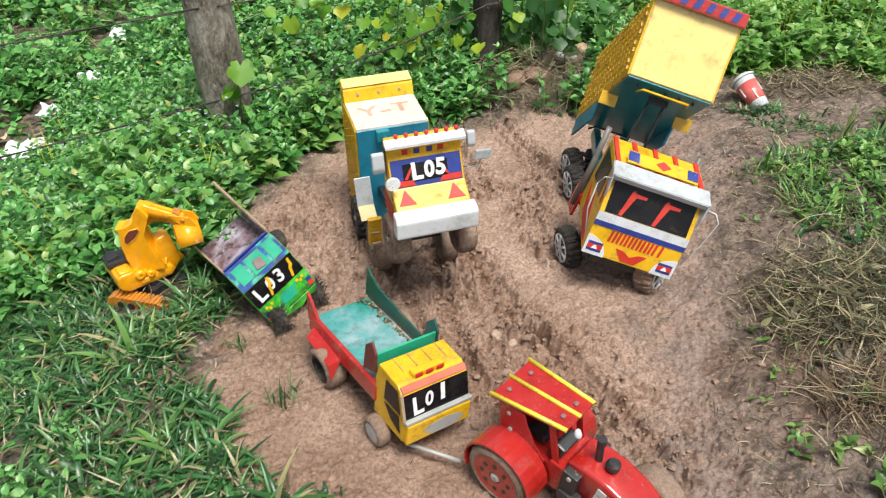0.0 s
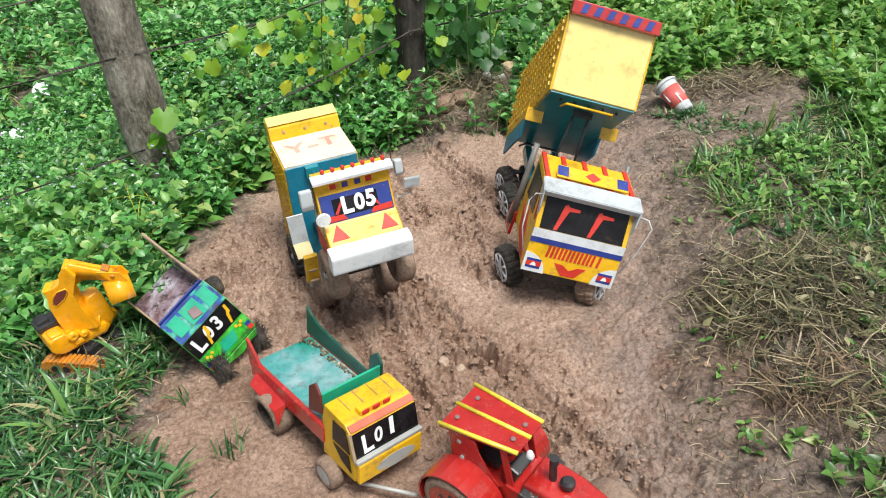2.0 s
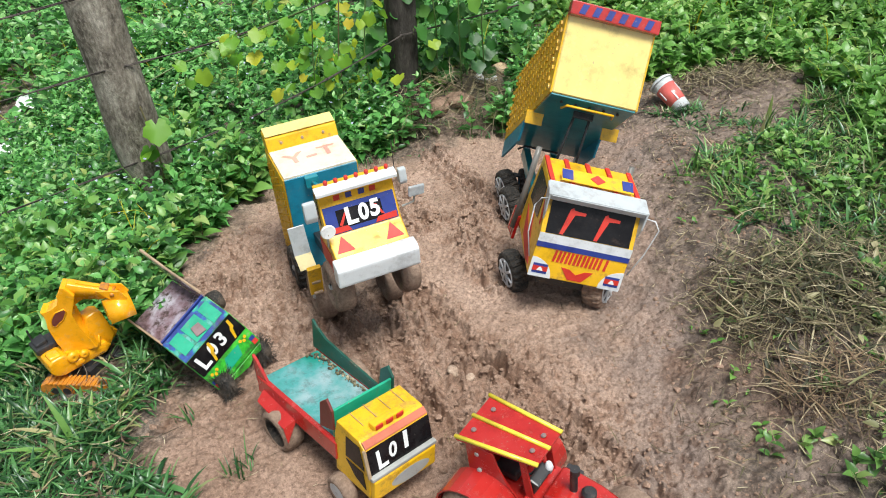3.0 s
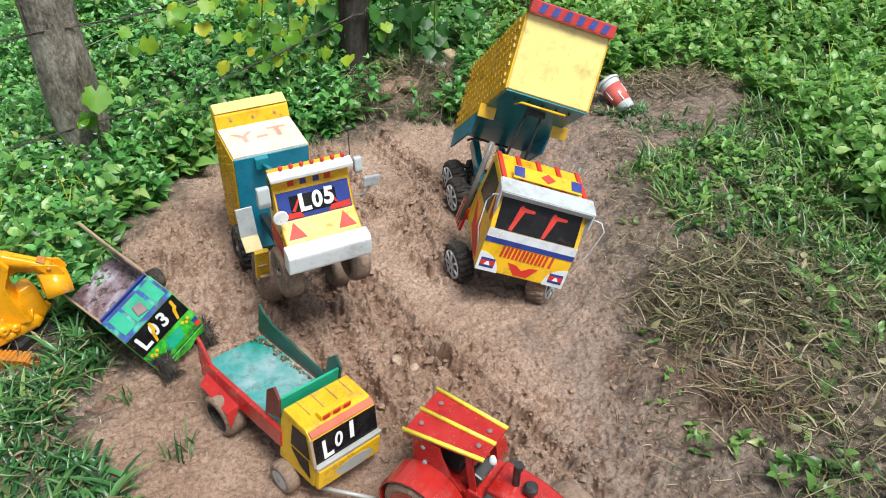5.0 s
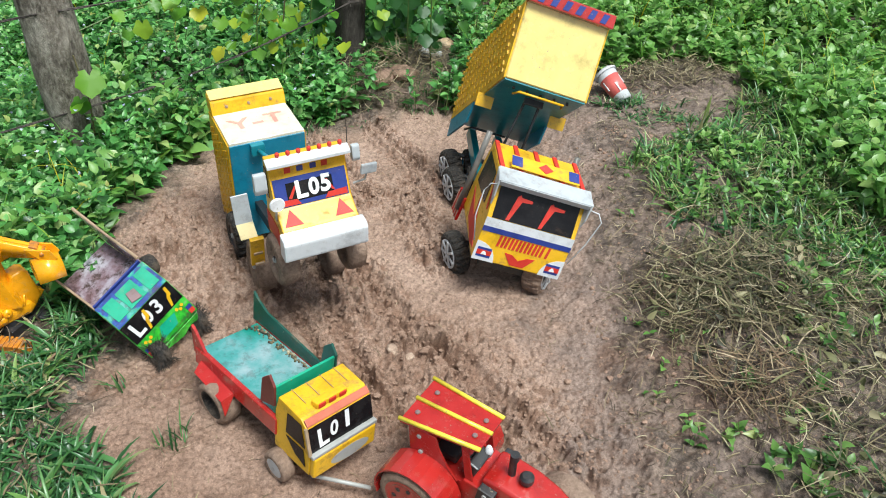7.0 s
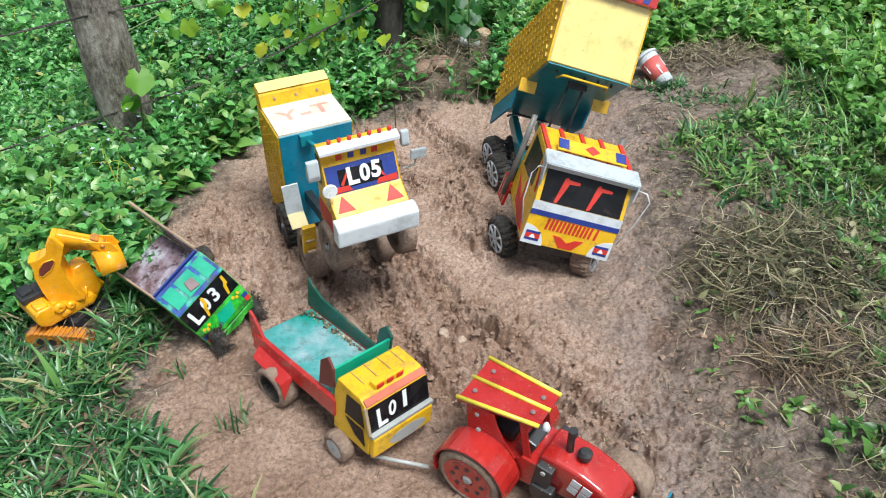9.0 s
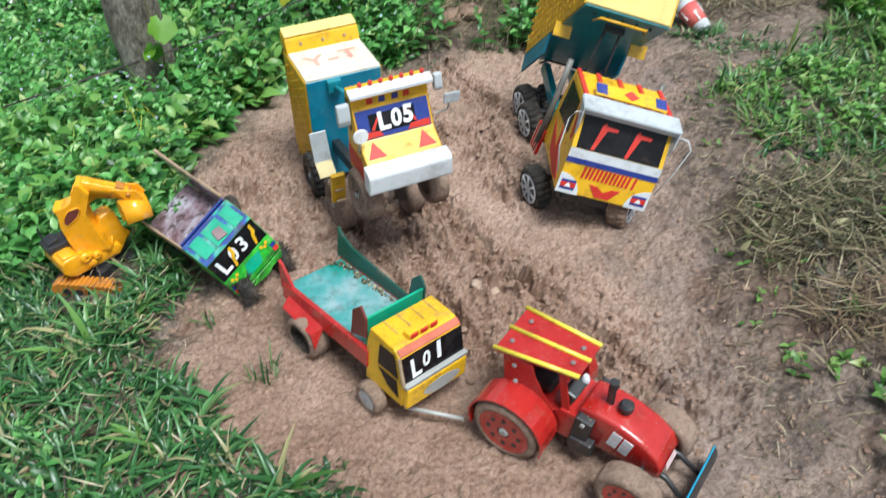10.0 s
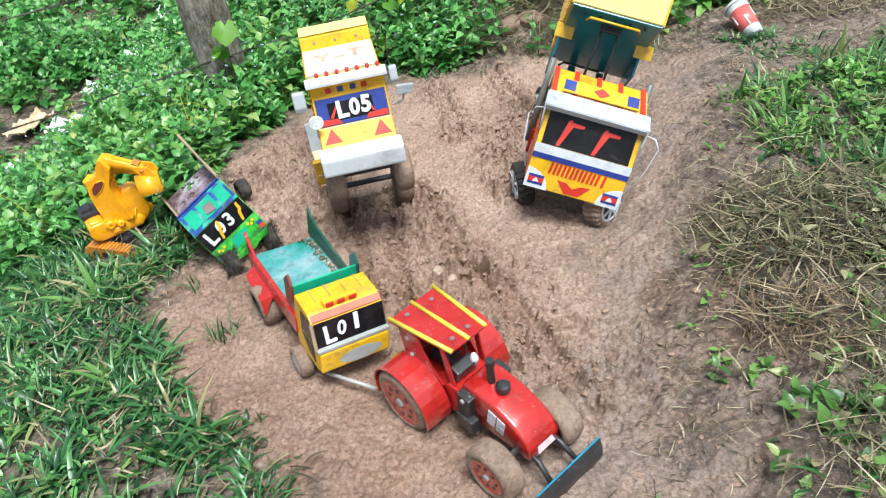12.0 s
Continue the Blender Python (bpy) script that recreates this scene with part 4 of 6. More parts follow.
# ---- red and green flatbed truck ----
def build_flatbed():
    m = pose(-0.020, 1.141, 0.0, 0, 6.9, 35.9)
    inv = m.inverted()
    t = thing("toy_flatbed_truck", m, "yellow-cabbed toy truck with worn green bed and red beams", "toy truck", "toy trucks on the sand")
    W = 0.081
    cab = part("cab", prism([(0.002, 0.053), (0.0, 0.110), (0.014, 0.168), (0.034, 0.184), (0.103, 0.189), (0.112, 0.15), (0.112, 0.053)], -W, W, 0.003), YELLOW, t, "yellow painted cab")
    ws = face_at((0, 0.0, 0.112), (1, 0, 0), (0, 0.014, 0.057))
    glass = part("windscreen", decal([rect(-0.078, 0.0, 0.080, 0.058)], ws, 0.002, 0.002), BLACK, cab, "black painted windscreen")
    lettering([("L", -0.048, 0.025, 0.056, 0.95, 2), ("0", -0.019, 0.031, 0.043, 0.92, -8), ("1", 0.015, 0.035, 0.052, 1.25, -2)], LETTER_WHITE, glass, ws @ Matrix.Translation((0.0, 0.0, 0.001)), "white hand-painted L01", 0.032)
    part("brow", box((0, 0.021, 0.177), (0.158, 0.016, 0.005), (42, 0, 0)), painted("faded_pink_red", (0.62, 0.16, 0.09), 0.4, 0.3), cab, "faded red brow")
    part("sill", box((0, -0.006, 0.111), (0.166, 0.012, 0.008)), STEEL, t, "silvery strip under the windscreen")
    fr = face_at((0, 0.002, 0.053), (1, 0, 0), (0, 0, 1))
    part("apron", box((0, -0.006, 0.080), (0.160, 0.014, 0.050), (0, 0, 0), 0.004), YELLOW, cab)
    part("grille", decal([disc(0.012, 0.022, 0.050, 0.017)], fr, 0.0155, 0.012), STEEL, cab, "grey oval grille")
    for u in (-0.066, 0.064):
        part("headlamp", decal([disc(u, 0.036, 0.008)], fr, 0.0145), LETTER_WHITE, cab)
    lamp = part("roof_lamp_bar", box((-0.004, 0.042, 0.191), (0.078, 0.018, 0.014), (0, 0, 0), 0.003), YELLOW, t, "yellow lamp block on the roof")
    for u in (-0.026, 0.0, 0.026):
        part("red_lamp", box((u - 0.004, 0.0325, 0.191), (0.017, 0.004, 0.010)), DECAL_RED, lamp, "red lamp")
    for u in (-0.05, -0.015, 0.02, 0.055):
        part("roof_seam", box((u, 0.080, 0.1895), (0.0012, 0.046, 0.0012), (3, 0, 0), 0), PLY, cab)
    for s in (-1, 1):
        f = side_frame(s * W, 0, 0, s)
        part("side_window", decal([[(s * 0.016, 0.118), (s * 0.075, 0.118), (s * 0.072, 0.170), (s * 0.030, 0.170)][::s]], f, 0.0016), BLACK, cab, "black side window")
        part("side_window", decal([[(s * 0.012, 0.070), (s * 0.020, 0.110), (s * 0.074, 0.110), (s * 0.045, 0.082)][::s]], f, 0.0016), BLACK, cab, "black lower side panel")
    part("corner_post", rod([(-0.082, -0.002, 0.112), (-0.082, 0.016, 0.170)], 0.004), PLY, cab, "frayed corner edge")
    # bed
    bw = 0.074
    bed = part("bed_floor", box((0, 0.252, 0.112), (2 * bw, 0.275, 0.012), (-1, 0, 0)), WORN_GREEN_SHEEN, t, "worn wet green bed floor, pale sky sheen painted in")
    part("side_beam", box((-bw - 0.005, 0.250, 0.103), (0.012, 0.290, 0.042), (-1, 0, 0), 0.002), RED, t, "red side beam")
    part("side_beam", box((bw + 0.004, 0.250, 0.103), (0.010, 0.290, 0.042), (-1, 0, 0), 0.002), RED, t, "red side beam")
    x = bw + 0.002
    part("side_wall", slab([(x, 0.14, 0.122), (x, 0.405, 0.118), (x + 0.006, 0.412, 0.190), (x + 0.006, 0.398, 0.176), (x + 0.004, 0.36, 0.160), (x, 0.14, 0.148)], 0.006), DARK_GREEN, bed, "dark green side wall")
    bm = bmesh.new()
    rng = random.Random(3)
    for k in range(160):
        s = rng.uniform(0.0012, 0.004)
        y = rng.uniform(0.15, 0.385)
        bmesh.ops.create_icosphere(bm, subdivisions=1, radius=s, matrix=pose(bw - 0.006 - abs(rng.gauss(0, 0.010)) * (0.5 + 6 * max(0, y - 0.25)), y, 0.1185 + s * 0.4))
    tagged(part("debris", bm, STRAW, bed, "crumbs of dry dirt along the wall"), kind="stuff")
    part("tail_post", slab([(-bw - 0.004, 0.405, 0.100), (-bw - 0.004, 0.360, 0.122), (-bw - 0.010, 0.392, 0.172), (-bw - 0.010, 0.404, 0.178)], 0.007), RED, bed, "pointed red tail corner")
    part("headboard", slab([(-bw, 0.126, 0.118), (bw, 0.126, 0.118), (bw, 0.122, 0.198), (-bw, 0.122, 0.198)], 0.006), SEA_GREEN, bed, "teal-green headboard")
    for s, mt in ((-1, MAROON), (1, DARK_GREEN)):
        part("wing", slab([(s * (bw + 0.002), 0.118, 0.150), (s * (bw + 0.002), 0.165, 0.132), (s * (bw + 0.004), 0.158, 0.200), (s * (bw + 0.004), 0.135, 0.222), (s * (bw + 0.004), 0.118, 0.200)], 0.006), mt, bed, "side wing of the headboard")
    # running gear
    for s in (-1, 1):
        part("chassis_rail", box((s * 0.03, 0.23, 0.075), (0.014, 0.31, 0.022)), MAROON, t)
        part("mudguard", slab([(s * 0.082, 0.375, 0.098), (s * 0.110, 0.360, 0.085), (s * 0.112, 0.255, 0.078), (s * 0.110, 0.245, 0.042), (s * 0.082, 0.25, 0.090)], 0.003), RED, t, "red sheet mudguard")
    part("axle", rod([(-0.085, 0.085, 0.034), (0.085, 0.085, 0.034)], 0.006), CHARCOAL, t)
    part("axle", rod([(-0.085, 0.305, 0.050), (0.085, 0.305, 0.050)], 0.006), CHARCOAL, t)
    for x, y, r, side, hub in ((-0.138, 1.158, 0.036, 0, GREY), (0.012, 1.262, 0.036, 180, GREY)):
        wheel(t, inv @ pose(x, y, r - 0.003, 0, 0, 36 + side), r, 0.032, MUDDY_TYRE, hub, rim_r=0.62, dish=0.02, label="mud-caked tyre with a grey disc hub")
    for x, y, r, side in ((-0.262, 1.335, 0.052, 0), (-0.10, 1.452, 0.052, 180)):
        wheel(t, inv @ pose(x, y, r - 0.004, 0, 0, 36 + side), r, 0.05, MUDDY_TYRE, BLACK_TYRE, rim_r=0.66, dish=0.85, hub=False, label="mud-caked tyre with an open dark rim")
    part("tow_bar", rod([inv @ Vector((-0.075, 1.122, 0.032)), inv @ Vector((0.04, 1.083, 0.022))], 0.0045), STEEL, t, "pale tow stick", smooth=True)
    return t


# ---- small green truck leaning on the grass edge ----
def build_small_truck():
    m = pose(-0.355, 1.568, 0.0, 0, -23.7, 40.9)
    inv = m.inverted()
    t = thing("toy_dropside_truck", m, "battered green toy truck with rusty bed, tilted by the grass", "toy truck", "toy trucks on the sand")
    W = 0.076
    cab = part("cab", prism([(0.0, 0.055), (0.022, 0.102), (0.040, 0.157), (0.111, 0.184), (0.118, 0.055)], -W, W, 0.003), WORN_LIME, t, "bright green cab")
    rf = face_at((0, 0.040, 0.157), (1, 0, 0), (0, 0.071, 0.027))
    part("roof_paint", decal([rect(-0.074, 0.0, 0.074, 0.076)], rf, 0.0016), WORN_ROOF, cab, "blue painted roof")
    for u0, u1 in ((-0.062, -0.030), (-0.022, 0.026), (0.036, 0.066)):
        part("roof_panel", decal([rect(u0, 0.012, u1, 0.066)], rf, 0.0036, 0.003), SEA_GREEN, cab, "sea-green roof panel")
    part("roof_scrap", slab([tuple(rf @ Vector(p)) for p in ((-0.012, 0.020, 0.006), (0.014, 0.014, 0.006), (0.016, 0.042, 0.008), (-0.006, 0.046, 0.008))], 0.003), RUST, cab, "torn sheet scrap on the roof")
    ws = face_at((0, 0.022, 0.102), (1, 0, 0), (0, 0.018, 0.055))
    glass = part("windscreen", decal([rect(-0.074, 0.0, 0.074, 0.057)], ws, 0.002, 0.002), BLACK, cab, "black painted windscreen")
    lettering([("L", -0.048, 0.026, 0.056, 0.95, 3), ("0", -0.012, 0.030, 0.046, 0.90, -6), ("3", 0.018, 0.031, 0.050, 0.95, -4)], LETTER_WHITE, glass, ws @ Matrix.Translation((0.0, 0.0, 0.001)), "white hand-painted L03", 0.03)
    for u in (-0.016, 0.052):
        part("wiper", decal([[(u - 0.012, 0.004), (u - 0.006, 0.004), (u + 0.002, 0.026), (u + 0.008, 0.030), (u + 0.010, 0.052), (u + 0.003, 0.052), (u + 0.001, 0.036), (u - 0.006, 0.028)]], ws, 0.0042, 0.002), YELLOW, glass, "yellow painted stroke")
    fr = face_at((0, 0.0, 0.055), (1, 0, 0), (0, 0.022, 0.047))
    part("grille_patch", decal([[(-0.03, 0.012), (0.022, 0.014), (0.034, 0.040), (-0.012, 0.042)]], fr, 0.002), SEA_GREEN, cab)
    for s in (-1, 1):
        part("corner_mark", decal([rect(s * 0.066 - 0.007, 0.006, s * 0.066 + 0.007, 0.018)], fr, 0.002), DECAL_RED, cab)
        part("corner_mark", decal([rect(s * 0.066 - 0.007, 0.018, s * 0.066 + 0.007, 0.028)], fr, 0.002), BLUE, cab)
        part("dot_mark", decal([disc(s * 0.05, 0.034, 0.004), disc(s * 0.058, 0.040, 0.004), disc(s * 0.042, 0.040, 0.004)], fr, 0.002), YELLOW, cab)
    part("torn_bumper", slab([(-0.06, -0.004, 0.058), (0.070, -0.004, 0.058), (0.060, -0.006, 0.040), (0.030, -0.006, 0.044), (0.012, -0.006, 0.034), (-0.04, -0.006, 0.046)], 0.004), WORN_LIME, cab, "ragged green bumper edge")
    # bed
    bed = part("bed_floor", slab([(-0.070, 0.122, 0.122), (0.070, 0.122, 0.122), (0.070, 0.315, 0.118), (-0.070, 0.315, 0.118)], 0.005), WORN_RUST_SHEEN, t, "rusty bare metal bed")
    part("side_wall", slab([(-0.072, 0.120, 0.120), (-0.072, 0.120, 0.166), (-0.074, 0.320, 0.140), (-0.074, 0.320, 0.105)], 0.005), PLY, bed, "raw plywood side wall")
    part("side_wall", slab([(0.072, 0.118, 0.112), (0.072, 0.118, 0.186), (0.078, 0.392, 0.196), (0.078, 0.398, 0.188), (0.074, 0.31, 0.118)], 0.005), WORN_RUST_SHEEN, bed, "rusty side wall with a long raised corner")
    part("edge_strip", rod([(0.075, 0.125, 0.187), (0.077, 0.26, 0.190), (0.080, 0.396, 0.196)], [0.004, 0.003, 0.0045]), PLY, bed, "bare wooden top edge")
    part("headboard", slab([(-0.072, 0.122, 0.118), (0.072, 0.122, 0.118), (0.072, 0.120, 0.188), (-0.072, 0.120, 0.186)], 0.005), BLUE, bed)
    for s in (-1, 1):
        part("chassis_rail", box((s * 0.03, 0.20, 0.085), (0.014, 0.28, 0.03)), CHARCOAL, t)
    part("underframe", box((0, 0.06, 0.06), (0.11, 0.09, 0.03)), CHARCOAL, t)
    rng = random.Random(5)
    for x, y, z in ((-0.408, 1.512, 0.030), (-0.330, 1.610, 0.034), (-0.575, 1.735, 0.020), (-0.46, 1.82, 0.05)):
        w = wheel(t, inv @ pose(x, y, z, 0, 0, 41), 0.029, 0.034, BLACK_TYRE, BLACK_TYRE, hub=False, label="black toy tyre with frayed fibres")
        bm = bmesh.new()
        for k in range(520 if y < 1.7 else 0):
            a, u = rng.uniform(0, 360), rng.uniform(-0.02, 0.02)
            p = pose(0, 0, 0, a) @ Vector((u, 0, 0.026))
            q = pose(0, 0, 0, a + rng.uniform(-25, 25)) @ Vector((u * 1.6, 0, rng.uniform(0.030, 0.046)))
            rod([p, q], [0.0008, 0.0003], bm, 3)
        if y < 1.7:
            tagged(part("frayed_fibre", bm, BLACK_TYRE, w, "black frayed fibres"), kind="stuff")
        else:
            bm.free()
    return t


# ---- red tractor with a blade ----
def build_tractor():
    m = pose(0.366, 0.926, 0.0, 0, -2.2, 47.0)
    t = thing("toy_tractor", m, "glossy red toy tractor with striped canopy and muddy wheels", "toy tractor", "toy trucks on the sand")
    body = part("bonnet", prism([(0.135, 0.055), (0.135, 0.150), (0.10, 0.153), (0.05, 0.147), (0.005, 0.130), (-0.025, 0.108), (-0.036, 0.085), (-0.032, 0.055)], -0.040, 0.040, 0.008), RED, t, "rounded glossy red bonnet", smooth=True)
    part("cabin", prism([(0.13, 0.050), (0.13, 0.125), (0.17, 0.128), (0.17, 0.115), (0.29, 0.115), (0.29, 0.050)], -0.048, 0.048, 0.004), RED, t, "red cabin tub")
    part("seat", box((0.0, 0.225, 0.13), (0.045, 0.05, 0.02), (0, 0, 0), 0.005), CHARCOAL, t, "black seat")
    part("dashboard", box((-0.012, 0.160, 0.150), (0.050, 0.024, 0.035), (20, 0, 0), 0.004), CHARCOAL, t, "black dashboard box")
    part("steering_wheel", rod([(0.022 * math.cos(a), 0.185 + 0.010 * math.sin(a), 0.165 + 0.018 * math.sin(a)) for a in (2 * math.pi * k / 16 for k in range(17))], 0.0025), CHARCOAL, t)
    part("white_knob", lathe([(0.0003, 0.0), (0.006, 0.0), (0.009, 0.014), (0.005, 0.026), (0.0003, 0.026)], 12), WHITE, t, at=pose(0.012, 0.150, 0.150, 0, -90, 0), smooth=True)
    part("rear_panel", slab([(-0.050, 0.285, 0.110), (0.050, 0.285, 0.110), (0.054, 0.288, 0.217), (-0.054, 0.288, 0.217)], 0.005), RED, t, "red rear panel")
    for s in (-1, 1):
        part("side_panel", slab([(s * 0.049, 0.285, 0.115), (s * 0.049, 0.180, 0.115), (s * 0.0505, 0.205, 0.150), (s * 0.052, 0.222, 0.185), (s * 0.053, 0.228, 0.218), (s * 0.053, 0.285, 0.218)], 0.004), RED, t, "red side panel")
        part("pillar", slab([(s * 0.040, 0.150, 0.120), (s * 0.040, 0.168, 0.120), (s * 0.042, 0.180, 0.222), (s * 0.042, 0.166, 0.222)], 0.004), RED, t, "red pillar")
        for y, z in ((0.265, 0.195), (0.262, 0.150)):
            part("bolt", lathe([(0.0003, -0.0045), (0.005, -0.003), (0.005, 0.002), (0.0003, 0.002)], 10), STEEL, t, at=pose(s * 0.053, y, z, 0, 0, 0 if s < 0 else 180))
    roof = part("canopy", slab([(-0.046, 0.142, 0.231), (0.046, 0.142, 0.231), (0.062, 0.305, 0.221), (-0.062, 0.305, 0.221)], 0.006), RED, t, "red canopy sheet")
    for a, b in ((-0.044, -0.060), (0.0, 0.0), (0.044, 0.060)):
        part("stripe", rod([(a * 0.98, 0.140, 0.2355), (b * 0.98, 0.308, 0.2255)], 0.0044, seg=8), STRIPE, roof, "bright yellow stripe rod", smooth=True)
    for u, v in ((-0.03, 0.285), (0.03, 0.28), (-0.02, 0.165), (0.02, 0.165)):
        part("bolt", lathe([(0.0003, 0.0), (0.0055, 0.0), (0.0045, 0.002), (0.0003, 0.003)], 10), RUST, roof, at=pose(u, v, 0.2262 + (0.305 - v) * 0.061, 0, -90, 0))
    # fenders
    for s in (-1, 1):
        arc = [radians(198 - k * 15.5) for k in range(15)]
        rim = [(0.249 + 0.082 * math.cos(a), 0.068 + 0.082 * math.sin(a)) for a in arc]
        rim += [(0.249 + 0.0785 * math.cos(a), 0.068 + 0.0785 * math.sin(a)) for a in arc[::-1]]
        bm = prism(rim, s * 0.052, s * 0.114, 0)
        part("fender", bm, RED, t, "curved glossy red fender")
        wheel(t, pose(-0.094 if s < 0 else 0.072, 0.249, 0.068, 0, 0, 0 if s < 0 else 180), 0.072, 0.046, MUDDY_TYRE, RED, rim_r=0.74, dish=0.12, holes=8, label="mud-caked rear tyre with a red rim")
        wheel(t, pose(-0.096 if s < 0 else 0.062, 0.0, 0.064, 0, 0, 0 if s < 0 else 180), 0.060, 0.050, MUDDY_TYRE, RED, rim_r=0.64, dish=0.12, holes=8, label="mud-caked front tyre with a red rim")
        f = side_frame(s * 0.040, 0, 0, s)
        for du in (-0.0115, 0.0115):
            for dv in (-0.0115, 0.0115):
                part("white_square", decal([rect(du - 0.0098, dv - 0.0098, du + 0.0098, dv + 0.0098)], f @ Matrix.Translation((s * 0.048, 0.104, 0)) @ Matrix.Rotation(radians(s * 14), 4, "Z")), LETTER_WHITE, body, "white painted square")
        plate = part("engine_plate", box((s * 0.047, 0.122, 0.092), (0.020, 0.034, 0.092), (8, 0, 0), 0.003), CHARCOAL, t, "black engine plate")
        part("engine_box", box((s * 0.052, 0.116, 0.064), (0.022, 0.046, 0.034), (0, 0, 0), 0.004), CHARCOAL, t)
        part("bolt", lathe([(0.0003, -0.003), (0.005, -0.002), (0.005, 0.002), (0.0003, 0.002)], 10), STEEL, plate, at=pose(s * 0.058, 0.117, 0.126, 0, 0, 0 if s < 0 else 180))
        part("blade_arm", rod([(s * 0.028, -0.010, 0.066), (s * 0.030, -0.045, 0.060), (s * 0.036, -0.092, 0.020)], [0.006, 0.006, 0.005]), CHARCOAL, t, "dark blade arm", smooth=True)
    part("nose_patch", decal([[(-0.022, 0.0), (0.022, 0.0), (0.018, 0.024), (0.0, 0.030), (-0.016, 0.022)]], face_at((0, -0.0385, 0.070), (1, 0, 0), (0, 0.012, 0.03)), 0.002), painted("pinkish_white_paint", (0.75, 0.55, 0.55), 0.5, 0.5), body, "smeared pinkish-white nose patch")
    for y in (0.0, 0.249):
        part("axle", rod([(-0.095, y, 0.066), (0.095, y, 0.066)], 0.007), CHARCOAL, t)
    part("exhaust_stack", rod([(0.0, 0.092, 0.145), (0.0, 0.092, 0.196), (0.0, 0.090, 0.199), (0.0, 0.090, 0.212)], [0.0075, 0.0075, 0.009, 0.009], seg=14), CHARCOAL, t, "black exhaust stack", smooth=False)
    part("filler_cap", lathe([(0.0003, 0.0), (0.010, 0.0), (0.010, 0.008), (0.014, 0.010), (0.014, 0.020), (0.009, 0.025), (0.0003, 0.025)], 14), CHARCOAL, t, "black filler cap", pose(0.0, 0.061, 0.146, 0, -90, 0))
    bm = bmesh.new()
    for k in range(5):
        z0, z1 = 0.001 + k * 0.0115, 0.001 + (k + 1) * 0.0115
        y = lambda z: -0.098 + 6.5 * (z - 0.026) ** 2
        slab([(-0.084, y(z0), z0), (0.084, y(z0), z0), (0.084, y(z1), z1), (-0.084, y(z1), z1)], 0.006, bm, 0)
    blade = part("blade", bm, CHARCOAL, t, "black curved front blade with mud")
    part("blade_edge", rod([(-0.084, -0.091, 0.0575), (0.084, -0.091, 0.0575)], 0.0026), BLUE_TEAL, blade, "light blue blade edge")
    return t


